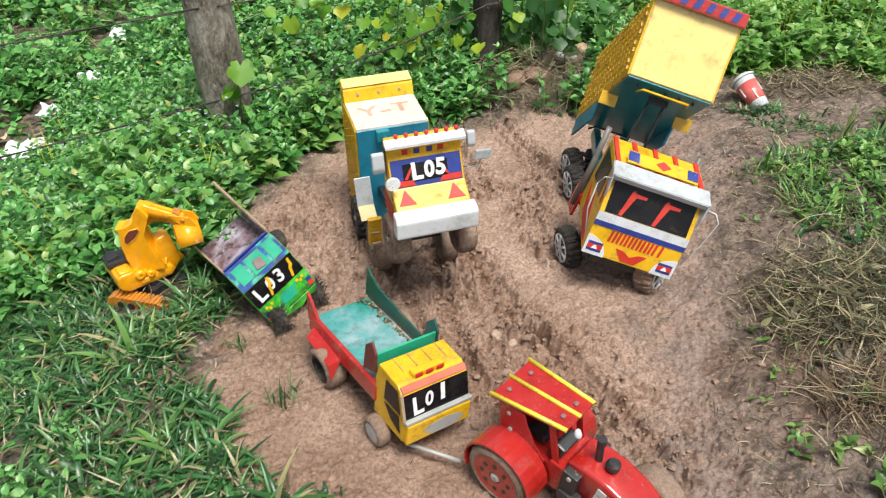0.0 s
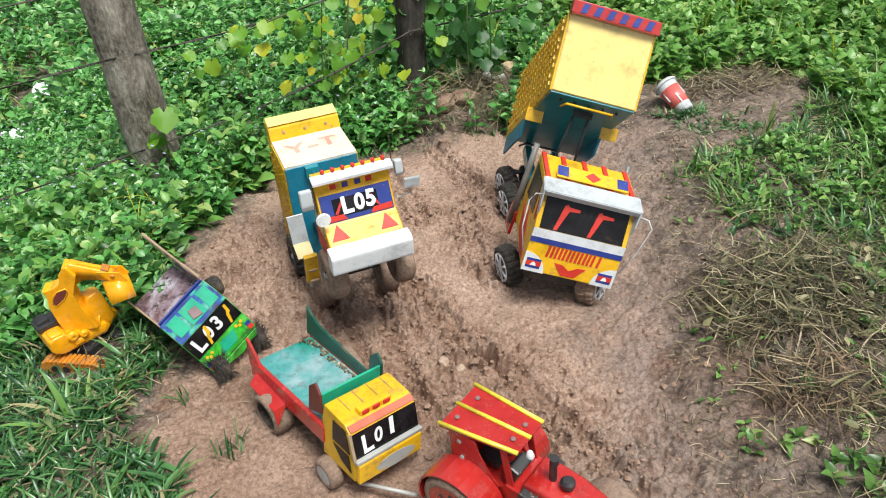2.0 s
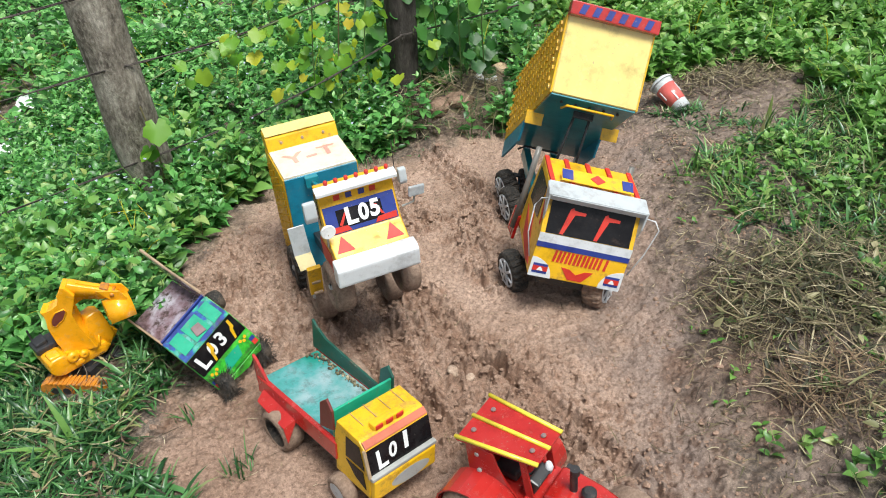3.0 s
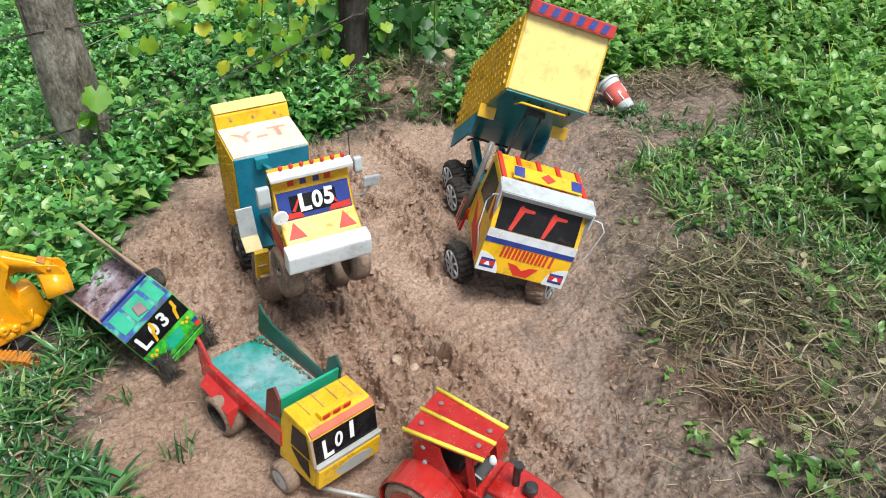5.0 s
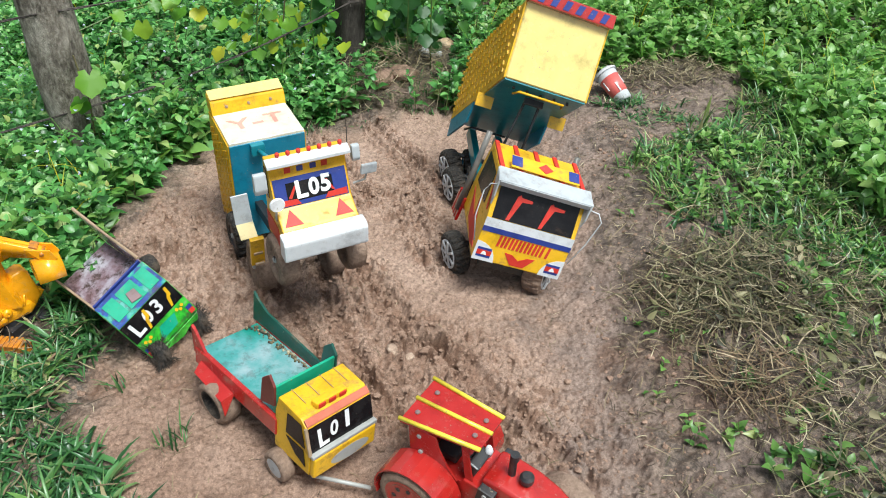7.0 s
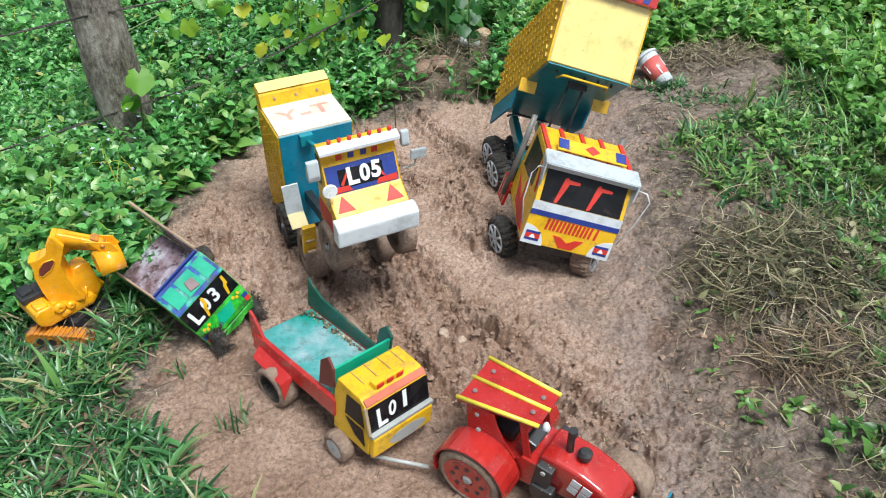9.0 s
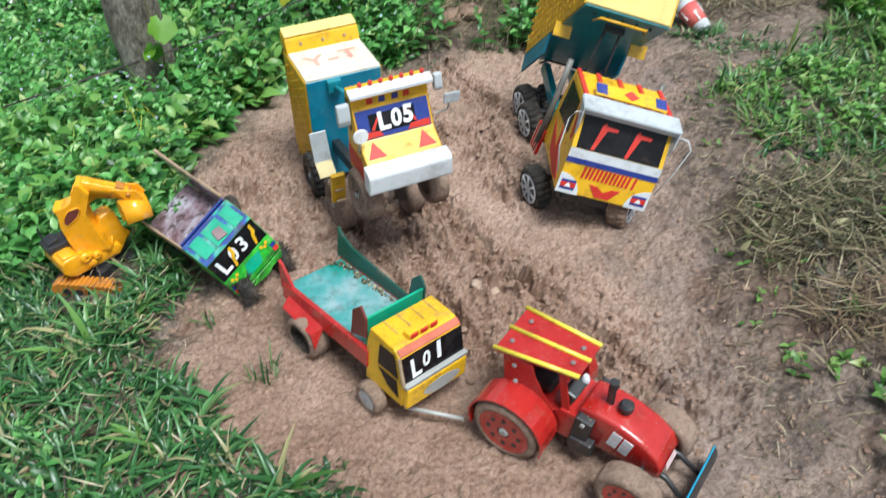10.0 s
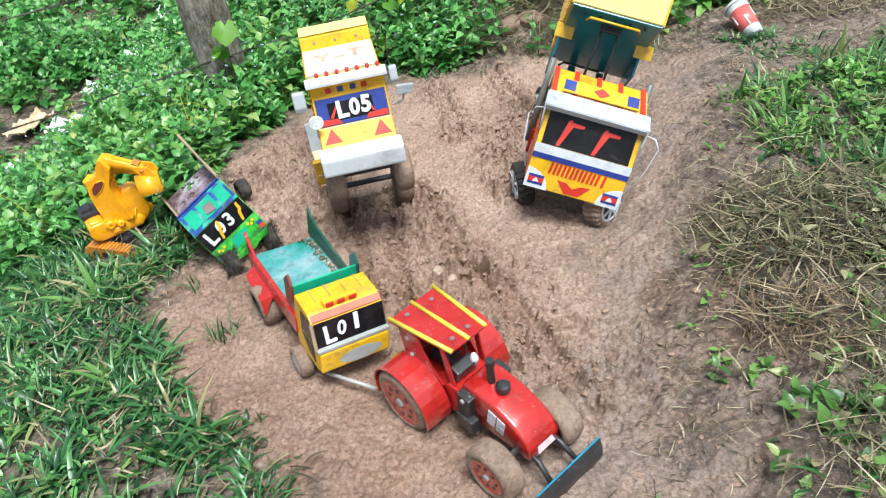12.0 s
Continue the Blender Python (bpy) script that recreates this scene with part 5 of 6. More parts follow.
# ---- orange excavator in the grass ----
def build_excavator():
    t = thing("toy_excavator", pose(-0.775, 1.700, -0.030, 0, 0, 2) @ Matrix.Scale(0.87, 4), "scratched orange toy excavator with raised arm, in the grass", "toy excavator", "toy trucks on the sand")
    for s in (-1, 1):
        y = s * 0.062
        prof = [(-0.100, 0.024), (-0.092, 0.007), (-0.074, 0.0), (0.074, 0.0), (0.092, 0.007), (0.100, 0.024), (0.092, 0.043), (0.074, 0.050), (-0.074, 0.050), (-0.092, 0.043)]
        tr = part("track", prism(prof, -0.018, 0.018, 0.004), MUDDY_ORANGE if s < 0 else CHARCOAL, t, "muddy crawler track", pose(-0.01, -0.03, 0, 0, 0, -16) @ pose(0, y, 0, 0, 0, 90))
        for k in range(11):
            part("track_shoe", box((0, -0.070 + k * 0.014, 0.0505), (0.040, 0.008, 0.006), bevel=0.0015), MUDDY_ORANGE if s < 0 else CHARCOAL, tr)
        for k in range(4):
            part("roller", lathe([(0.0003, -0.020), (0.012, -0.020), (0.012, -0.016), (0.0003, -0.016)], 12), CHARCOAL, tr, at=pose(0, -0.055 + k * 0.036, 0.024))
    part("undercarriage", box((0, 0, 0.036), (0.10, 0.09, 0.03), (0, 0, -35)), CHARCOAL, t)
    part("turntable", lathe([(0.0003, 0.0), (0.042, 0.0), (0.042, 0.022), (0.0003, 0.022)], 24), CHARCOAL, t, at=pose(0, 0, 0.046, 0, -90, 0))
    turn = pose(-0.03, 0, 0, 0, 0, 36) @ pose(0.03, 0, 0)
    house = part("house", prism([(-0.112, 0.078), (-0.120, 0.092), (-0.118, 0.122), (-0.106, 0.130), (-0.070, 0.130), (-0.060, 0.116), (0.045, 0.106), (0.058, 0.086), (0.040, 0.068), (-0.09, 0.066)], -0.060, 0.060, 0.006), ORANGE, t, "orange house with counterweight", turn @ pose(0, 0, 0, 0, 0, -90), True)
    part("counterweight_step", box((-0.092, -0.034, 0.130), (0.034, 0.040, 0.014), (0, 4, 0), 0.005), ORANGE, house, at=pose(0, 0, 0, 0, 0, 90), smooth=True)
    deck = part("engine_deck", box((-0.084, 0.026, 0.136), (0.078, 0.060, 0.020), (0, 0, 0), 0.006), CHARCOAL, t, "black engine deck", turn)
    part("deck_seat", box((-0.098, 0.030, 0.150), (0.034, 0.040, 0.012), (0, -10, 0), 0.004), CHARCOAL, deck)
    part("deck_pipe", rod([(-0.110, 0.052, 0.145), (-0.112, 0.054, 0.185)], 0.003), CHARCOAL, deck)
    # moulded engine lumps on the near flank
    for x, z, r in ((-0.052, 0.112, 0.017), (-0.022, 0.104, 0.013)):
        part("round_cover", lathe([(0.0003, -0.010), (r * 0.7, -0.009), (r, -0.004), (r, 0.006), (0.0003, 0.006)], 18), ORANGE, t, "round orange cover", turn @ pose(x, -0.060, z, 0, 0, 90), True)
    for k in range(4):
        part("rib", rod([(-0.012 + k * 0.013, -0.058, 0.100), (-0.004 + k * 0.013, -0.050, 0.124), (0.004 + k * 0.013, -0.034, 0.132)], 0.0034), ORANGE, house, at=pose(0, 0, 0, 0, 0, 90), smooth=True)
    part("flank_boss", box((-0.040, -0.056, 0.086), (0.030, 0.018, 0.020), (0, 0, 0), 0.005), ORANGE, t, at=turn, smooth=True)
    pod = part("side_pod", prism([(0.012, 0.066), (0.062, 0.066), (0.082, 0.092), (0.066, 0.186), (0.050, 0.194), (0.020, 0.188), (0.006, 0.13)], -0.058, -0.014, 0.006), ORANGE, t, "orange front pod", turn @ pose(0, 0, 0.012, 0, 0, -90) @ pose(0.062, 0, 0), True)
    part("pod_panel", slab([(-0.060, 0.024, 0.120), (-0.060, 0.060, 0.112), (-0.060, 0.052, 0.172), (-0.060, 0.026, 0.168)], 0.004), MUDDY_ORANGE, pod, "scraped panel on the pod")
    part("pod_foot", prism([(0.060, 0.066), (0.082, 0.070), (0.096, 0.088), (0.078, 0.104)], -0.056, -0.030, 0.004), ORANGE, pod)
    # cab column with a window, and the arm
    column = pose(0, -0.012, 0, 0, 0, -90)
    part("cab", prism([(-0.040, 0.10), (-0.050, 0.150), (-0.058, 0.205), (-0.048, 0.232), (-0.060, 0.262), (-0.044, 0.256), (-0.026, 0.268), (-0.004, 0.276), (0.002, 0.290), (-0.002, 0.306), (0.010, 0.312), (0.016, 0.334), (0.028, 0.330), (0.046, 0.300), (0.034, 0.268), (0.016, 0.240), (0.020, 0.200), (0.052, 0.11)], -0.024, 0.024, 0.004), ORANGE, t, "orange cab column", column)
    wf = face_at((0.0, -0.0368, 0.0), (1, 0, 0), (0, 0, 1))
    part("window", decal([[(-0.040, 0.214), (-0.034, 0.208), (-0.006, 0.230), (0.008, 0.252), (0.006, 0.262), (-0.020, 0.254), (-0.036, 0.232)]], wf, 0.0016), MAROON, t, "dark window opening")
    edge = [(-0.040, 0.213), (-0.034, 0.207), (-0.006, 0.229), (0.009, 0.252), (0.006, 0.263), (-0.020, 0.255), (-0.037, 0.232), (-0.040, 0.213)]
    part("window_frame", rod([(a, -0.0370, b) for a, b in edge], 0.0022, seg=6), ORANGE, t, smooth=True)
    boom = part("boom", prism([(0.014, 0.274), (0.010, 0.300), (0.016, 0.330), (0.026, 0.322), (0.034, 0.338), (0.056, 0.326), (0.126, 0.298), (0.150, 0.280), (0.142, 0.266), (0.100, 0.272), (0.060, 0.284), (0.034, 0.262)], -0.014, 0.014, 0.004), ORANGE, t, "orange arm", column, True)
    part("boom_ridge", box((0.086, -0.012, 0.316), (0.070, 0.012, 0.005), (0, 21.5, 0), 0.002), ORANGE, boom, at=pose(0, 0, 0, 0, 0, 90) @ pose(0, 0.012, 0))
    part("boom_stain", box((0.122, -0.012, 0.303), (0.022, 0.029, 0.005), (0, 24, 0), 0.002), MUDDY_ORANGE, boom, "dirty joint of the arm", pose(0, 0, 0, 0, 0, 90) @ pose(0, 0.012, 0))
    for y in (-0.0285, 0.0045):
        part("arm_plate", slab([(0.100, y, 0.302), (0.162, y, 0.292), (0.176, y, 0.266), (0.156, y, 0.245), (0.134, y, 0.262)], 0.004), ORANGE, t)
    part("pivot", rod([(0.140, -0.034, 0.283), (0.140, 0.010, 0.283)], 0.006, seg=12), MUDDY_ORANGE, t, "dirty pivot pin", smooth=True)
    part("ram", rod([(0.05, -0.010, 0.284), (0.13, -0.010, 0.266), (0.158, -0.010, 0.244)], 0.006), ORANGE, t, "thin ram under the arm", smooth=True)
    # scoop: a curved shell, closed at both cheeks, open below
    bm = lathe([(0.040, -0.038), (0.045, -0.040), (0.045, 0.040), (0.040, 0.038)], 32)
    doomed = [f for f in bm.faces if f.calc_center_median().z < -0.014 and f.calc_center_median().y < 0.014]
    bmesh.ops.delete(bm, geom=doomed, context="FACES")
    for s in (-1, 1):
        bm.faces.new([bm.verts.new((s * 0.038, 0.043 * math.cos(a), 0.043 * math.sin(a))) for a in (radians(-66 + 14 * k) for k in range(19))])
    scoop = part("bucket", bm, ORANGE, t, "orange bucket with a dirty mouth", pose(0.142, -0.020, 0.226, 0, 0, 25) @ Matrix.Scale(0.88, 4), True)
    bm = bmesh.new()
    bmesh.ops.create_icosphere(bm, subdivisions=2, radius=1)
    for v in bm.verts:
        v.co = Vector((v.co.x * 0.031, v.co.y * 0.030 - 0.002, v.co.z * 0.018 - 0.010)) * (1 + 0.12 * noise.noise(v.co * 2))
    part("caked_mud", bm, MUDDY_TYRE, scoop, "dried mud inside the bucket", smooth=True)
    return t


# ---- small loose things ----
def build_cup():
    z = float(ground_height(np.array([1.077]), np.array([2.593]))[0])
    t = thing("paper_cup", pose(1.077, 2.593, z + 0.038, 0, 0, 0) @ pose(0, 0, 0, 0, 0, -63) @ pose(0, 0, 0, 0, -62, 0) @ Matrix.Scale(0.86, 4), "red and white paper cup with white lid, lying tipped", "cup")
    along_z = pose(0, 0, 0, 0, -90, 0)
    L = 0.145
    rad = lambda u: 0.033 + 0.013 * u
    cup = part("cup_body", lathe([(0.0003, -L / 2), (rad(0), -L / 2), (rad(1), L / 2), (rad(1) - 0.002, L / 2), (rad(0) - 0.002, -L / 2 + 0.003), (0.0003, -L / 2 + 0.003)], 32), WHITE, t, "white paper cup wall", along_z, True)
    red = painted("cup_red_print", (0.74, 0.15, 0.13), 0.4, 0.1)
    part("print_band", lathe([(rad(0.22) + 0.0006, -L / 2 + 0.22 * L), (rad(0.80) + 0.0006, -L / 2 + 0.80 * L), (rad(0.80) - 0.001, -L / 2 + 0.80 * L), (rad(0.22) - 0.001, -L / 2 + 0.22 * L)], 32), red, cup, "red printed band", smooth=True)
    for k in range(6):
        a = 2 * math.pi * k / 6
        u = 0.38 + 0.2 * (k % 2)
        part("white_bar", box((-L / 2 + u * L, (rad(u) + 0.001) * math.cos(a), (rad(u) + 0.001) * math.sin(a)), (0.045, 0.004, 0.006), (math.degrees(a), 0, 0), 0.001), WHITE, cup)
    part("lid", lathe([(0.0003, L / 2 + 0.012), (0.038, L / 2 + 0.012), (0.040, L / 2 + 0.004), (0.051, L / 2 + 0.003), (0.051, L / 2 - 0.006), (0.046, L / 2 - 0.004), (0.0003, L / 2)], 32), WHITE, t, "white plastic lid", along_z, True)
    return t


def lump(name, x, y, size, mat, label, category, seed, flat=0.6, group="", sink=0.3, kind=""):
    rng = random.Random(seed)
    bm = bmesh.new()
    bmesh.ops.create_icosphere(bm, subdivisions=3, radius=1)
    o = Vector((rng.uniform(0, 50), rng.uniform(0, 50), 0))
    for v in bm.verts:
        v.co *= 1 + 0.35 * noise.noise(v.co * 1.1 + o) + 0.16 * noise.noise(v.co * 3 + o)
        v.co = Vector((v.co.x * size[0], v.co.y * size[1], v.co.z * size[2]))
    me = bpy.data.meshes.new(name)
    bm.to_mesh(me)
    bm.free()
    me.materials.append(mat)
    me.polygons.foreach_set("use_smooth", [True] * len(me.polygons))
    ob = new(name, me)
    z = float(ground_height(np.array([x]), np.array([y]))[0])
    ob.matrix_world = pose(x, y, z + size[2] * (1 - 2 * sink) * 0.8, 0, 0, rng.uniform(0, 360))
    return tagged(ob, label, category, group, kind)


def crumple(name, x, y, size, mat, label, seed):
    """A crumpled sheet of litter."""
    rng = random.Random(seed)
    bm = bmesh.new()
    bmesh.ops.create_grid(bm, x_segments=16, y_segments=16, size=0.5)
    o = Vector((rng.uniform(0, 50), rng.uniform(0, 50), 3))
    for v in bm.verts:
        p = v.co.copy()
        edge = 1 + 0.5 * noise.noise(p * 2.5 + o)
        v.co = Vector((p.x * size[0] * edge, p.y * size[1] * edge, 0.22 * size[1] * (noise.noise(p * 4 + o) + 0.6 * noise.noise(p * 9 + o)) + 0.12 * size[1]))
    me = bpy.data.meshes.new(name)
    bm.to_mesh(me)
    bm.free()
    me.materials.append(mat)
    ob = new(name, me)
    ob.modifiers.new("thickness", "SOLIDIFY").thickness = 0.002
    z = float(ground_height(np.array([x]), np.array([y]))[0])
    ob.matrix_world = pose(x, y, z + 0.03, rng.uniform(-8, 8), rng.uniform(-8, 8), rng.uniform(0, 360))
    return tagged(ob, label, "litter", "scraps of litter")


build_big_tipper()
build_upright_tipper()
build_flatbed()
build_small_truck()
build_tractor()
build_excavator()
build_cup()
lump("stone", 0.133, 1.482, (0.018, 0.014, 0.010), STONE, "small pale stone half sunk in sand", "stone", 1, group="stones on the sand")
lump("stone", 0.169, 1.448, (0.015, 0.012, 0.010), STONE, "small pale stone half sunk in sand", "stone", 2, group="stones on the sand")
lump("stone", 0.278, 2.528, (0.020, 0.016, 0.013), STONE, "pale round stone on the sand", "stone", 3, group="stones on the sand")
lump("stone", 0.53, 3.34, (0.055, 0.035, 0.032), PLASTIC, "grey-white rounded lump in the weeds", "stone", 4)
lump("stone", 0.61, 3.40, (0.045, 0.03, 0.03), TAN_PLASTIC, "rusty brown lump beside the weeds", "stone", 5)
lump("dirt_lump", 0.37, 3.02, (0.06, 0.045, 0.035), CLOD, "reddish lump of dug earth", "earth", 6)
lump("dirt_lump", 0.28, 2.98, (0.05, 0.04, 0.03), CLOD, "reddish lump of dug earth", "earth", 7)
for i, (x, y, sx, sy, mt, lb) in enumerate(((-2.28, 3.48, 0.26, 0.16, TAN_PLASTIC, "tan crumpled wrapper on dark soil"), (-2.06, 3.44, 0.24, 0.14, PLASTIC, "white crumpled plastic on dark soil"), (-2.12, 3.08, 0.16, 0.10, PLASTIC, "pale plastic scrap in the weeds"),
                                                (-1.60, 2.95, 0.14, 0.06, PLASTIC, "pale plastic scrap in the weeds"), (-1.95, 4.2, 0.22, 0.12, PLASTIC, "white plastic bag in the weeds"), (-2.07, 3.86, 0.18, 0.14, PLASTIC, "pale plastic scrap in the weeds"), (-2.07, 4.9, 0.16, 0.10, PLASTIC, "white plastic scrap far in the weeds"))):
    crumple("litter", x, y, (sx, sy), mt, lb, 30 + i)


# ---- fence ----
def build_post(x, y, lean, r, top, mat, label, seed):
    z0 = float(relief(np.array([x]), np.array([y]))[0]) - 0.12
    n, bm = 26, bmesh.new()
    rings = []
    for k in range(n + 1):
        u = k / n
        c = Vector((x + lean[0] * u * (top - z0), y + lean[1] * u * (top - z0), z0 + u * (top - z0)))
        ring = []
        for j in range(22):
            a = 2 * math.pi * j / 22
            q = Vector((math.cos(a), math.sin(a), 0))
            rr = r * (1.12 - 0.12 * u) * (1 + 0.16 * noise.noise(Vector((q.x * 1.4, q.y * 1.4, u * 5 + seed))) + 0.06 * noise.noise(Vector((q.x * 7, q.y * 7, u * 2.5 + seed))))
            ring.append(bm.verts.new(c + q * rr))
        rings.append(ring)
    for a, b in zip(rings, rings[1:]):
        for j in range(22):
            bm.faces.new((a[j], a[(j + 1) % 22], b[(j + 1) % 22], b[j]))
    bm.faces.new(rings[-1])
    bm.faces.new(rings[0][::-1])
    me = bpy.data.meshes.new("fence_post")
    bm.to_mesh(me)
    bm.free()
    me.materials.append(mat)
    me.polygons.foreach_set("use_smooth", [True] * len(me.polygons))
    return tagged(new("fence_post", me), label, "fence post", "fence posts")


build_post(-0.775, 2.66, (-0.025, 0.0), 0.076, 1.25, BARK, "weathered grey wooden fence post among weeds", 1.0)
build_post(0.165, 3.16, (0.02, 0.02), 0.055, 1.20, DARK_BARK, "dark wet wooden fence post wrapped in vines", 7.0)


def build_wire(points, seed):
    rng = random.Random(seed)
    pts = []
    for a, b in zip(points, points[1:]):
        a, b = Vector(a), Vector(b)
        n = 16
        for k in range(n):
            u = k / n
            q = a.lerp(b, u)
            q.z -= 0.035 * math.sin(math.pi * u)
            pts.append(q)
    pts.append(Vector(points[-1]))
    w = thing("barbed_wire", Matrix(), "rusty strand of barbed wire between fence posts", "barbed wire", "fence wires")
    bm = bmesh.new()
    for ph in (0, math.pi):
        rod([q + Vector((0, 0.0022 * math.cos(i * 1.3 + ph), 0.0022 * math.sin(i * 1.3 + ph))) for i, q in enumerate(pts)], 0.0021, bm, 5)
    part("strand", bm, WIRE, w)
    for a in pts[2::5]:
        bm = bmesh.new()
        for k in range(2):
            d = Vector((rng.uniform(-0.4, 0.4), rng.uniform(-1, 1), rng.uniform(-1, 1))).normalized() * 0.016
            rod([a - d, a + d], 0.0014, bm, 4)
        rod([a - Vector((0.006, 0, 0)), a + Vector((0.006, 0, 0))], 0.0045, bm, 6)
        part("barb", bm, WIRE, w)


for k, (z0, z1, z2) in enumerate(((-0.25, 0.10, 0.25), (0.25, 0.43, 0.50), (0.50, 0.66, 0.75))):
    build_wire([(-3.2, 2.1, z0), (-0.79 - 0.01 * k, 2.575, z1), (0.17, 3.09, z2), (2.6, 4.2, z2 + 0.05)], 50 + k)

# ---- plants ----
RNG = np.random.RandomState(12)


def mesh_of(name, verts, faces, mat, label, category, smooth=True):
    me = bpy.data.meshes.new(name)
    nv, nf, k = len(verts), len(faces), faces.shape[1]
    me.vertices.add(nv)
    me.vertices.foreach_set("co", verts.astype(np.float32).ravel())
    me.loops.add(nf * k)
    me.loops.foreach_set("vertex_index", faces.astype(np.int32).ravel())
    me.polygons.add(nf)
    me.polygons.foreach_set("loop_start", np.arange(0, nf * k, k, dtype=np.int32))
    me.polygons.foreach_set("loop_total", np.full(nf, k, np.int32))
    me.polygons.foreach_set("use_smooth", np.full(nf, smooth))
    me.update(calc_edges=True)
    me.validate()
    me.materials.append(mat)
    return tagged(new(name, me), label, category, kind="stuff")


LEAF_U = np.array([0.0, 0.14, 0.14, 0.14, 0.40, 0.40, 0.40, 0.72, 0.72, 0.72, 1.0])
LEAF_W = np.array([0.0, -0.34, 0.0, 0.34, -0.50, 0.0, 0.50, -0.31, 0.0, 0.31, 0.0])
LEAF_Z = np.array([0.0, 0.07, 0.0, 0.07, 0.09, -0.01, 0.09, 0.0, -0.09, 0.0, -0.24])
LEAF_F = np.array([[0, 1, 2], [0, 2, 3], [1, 4, 5], [1, 5, 2], [2, 5, 6], [2, 6, 3], [4, 7, 8], [4, 8, 5], [5, 8, 9], [5, 9, 6], [7, 10, 8], [8, 10, 9]])


def leaves(pos, yaw, pitch, length, width, roll=None):
    """Many leaves at once: pointed ovals, folded along the rib, drooping at the tip."""
    n = len(pos)
    u = LEAF_U[None] * length[:, None]
    w = LEAF_W[None] * width[:, None]
    z = LEAF_Z[None] * length[:, None]
    roll = np.zeros(n) if roll is None else roll
    w, z = w * np.cos(roll)[:, None] - z * np.sin(roll)[:, None], w * np.sin(roll)[:, None] + z * np.cos(roll)[:, None]
    cp, sp, cy, sy = np.cos(pitch)[:, None], np.sin(pitch)[:, None], np.cos(yaw)[:, None], np.sin(yaw)[:, None]
    a, zz = u * cp - z * sp, u * sp + z * cp
    v = np.stack([a * cy - w * sy, a * sy + w * cy, zz], 2) + pos[:, None, :]
    f = LEAF_F[None] + (np.arange(n) * len(LEAF_U))[:, None, None]
    return v.reshape(-1, 3), f.reshape(-1, 3)


def blades(pos, yaw, rise, length, width, curl, seg=4, swing=None):
    """Many grass blades: tapered ribbons that bend over."""
    n = len(pos)
    verts = np.zeros((n, seg + 1, 3, 3))
    p, a = pos.copy(), rise.copy()
    side = np.stack([-np.sin(yaw), np.cos(yaw), np.zeros(n)], 1)
    for k in range(seg + 1):
        t = k / seg
        w = width * (1 - t ** 2.2) * (0.55 + 0.45 * min(1, t * 3)) * 0.5
        d = np.stack([np.cos(yaw) * np.cos(a), np.sin(yaw) * np.cos(a), np.sin(a)], 1)
        nn = np.cross(side, d)
        verts[:, k, 0], verts[:, k, 1], verts[:, k, 2] = p - side * w[:, None] - nn * (w * 0.35)[:, None], p, p + side * w[:, None] - nn * (w * 0.35)[:, None]
        p = p + d * (length / seg)[:, None]
        a = a - curl / seg
        if swing is not None:
            yaw = yaw + swing / seg
            side = np.stack([-np.sin(yaw), np.cos(yaw), np.zeros(n)], 1)
    q = []
    for k in range(seg):
        for j in range(2):
            b = k * 3 + j
            q.append([b, b + 1, b + 4, b + 3])
    f = np.array(q)[None] + (np.arange(n) * (seg + 1) * 3)[:, None, None]
    return verts.reshape(-1, 3), f.reshape(-1, 4)


def scatter(n, x0, x1, y0, y1, keep):
    x, y = RNG.uniform(x0, x1, n), RNG.uniform(y0, y1, n)
    ok = RNG.rand(n) < keep(x, y)
    return x[ok], y[ok]


def clear_of_things(x, y):
    """0 where a vehicle, post or cup stands."""
    k = np.ones(np.shape(x))
    for cx, cy, r in ((-0.80, 1.70, 0.12), (-0.76, 1.62, 0.09), (-0.70, 1.68, 0.06), (-0.45, 1.64, 0.13), (-0.775, 2.66, 0.08), (0.165, 3.16, 0.06), (1.077, 2.593, 0.10), (0.51, 3.26, 0.17), (0.58, 3.34, 0.12), (0.46, 3.08, 0.14), (-2.28, 3.48, 0.2), (-2.06, 3.44, 0.2), (-2.12, 3.06, 0.14), (-1.6, 2.92, 0.12), (-1.95, 4.15, 0.18), (-2.07, 3.82, 0.14), (-2.07, 4.85, 0.16)):
        k = k * (np.hypot(x - cx, y - cy) > r)
    return k


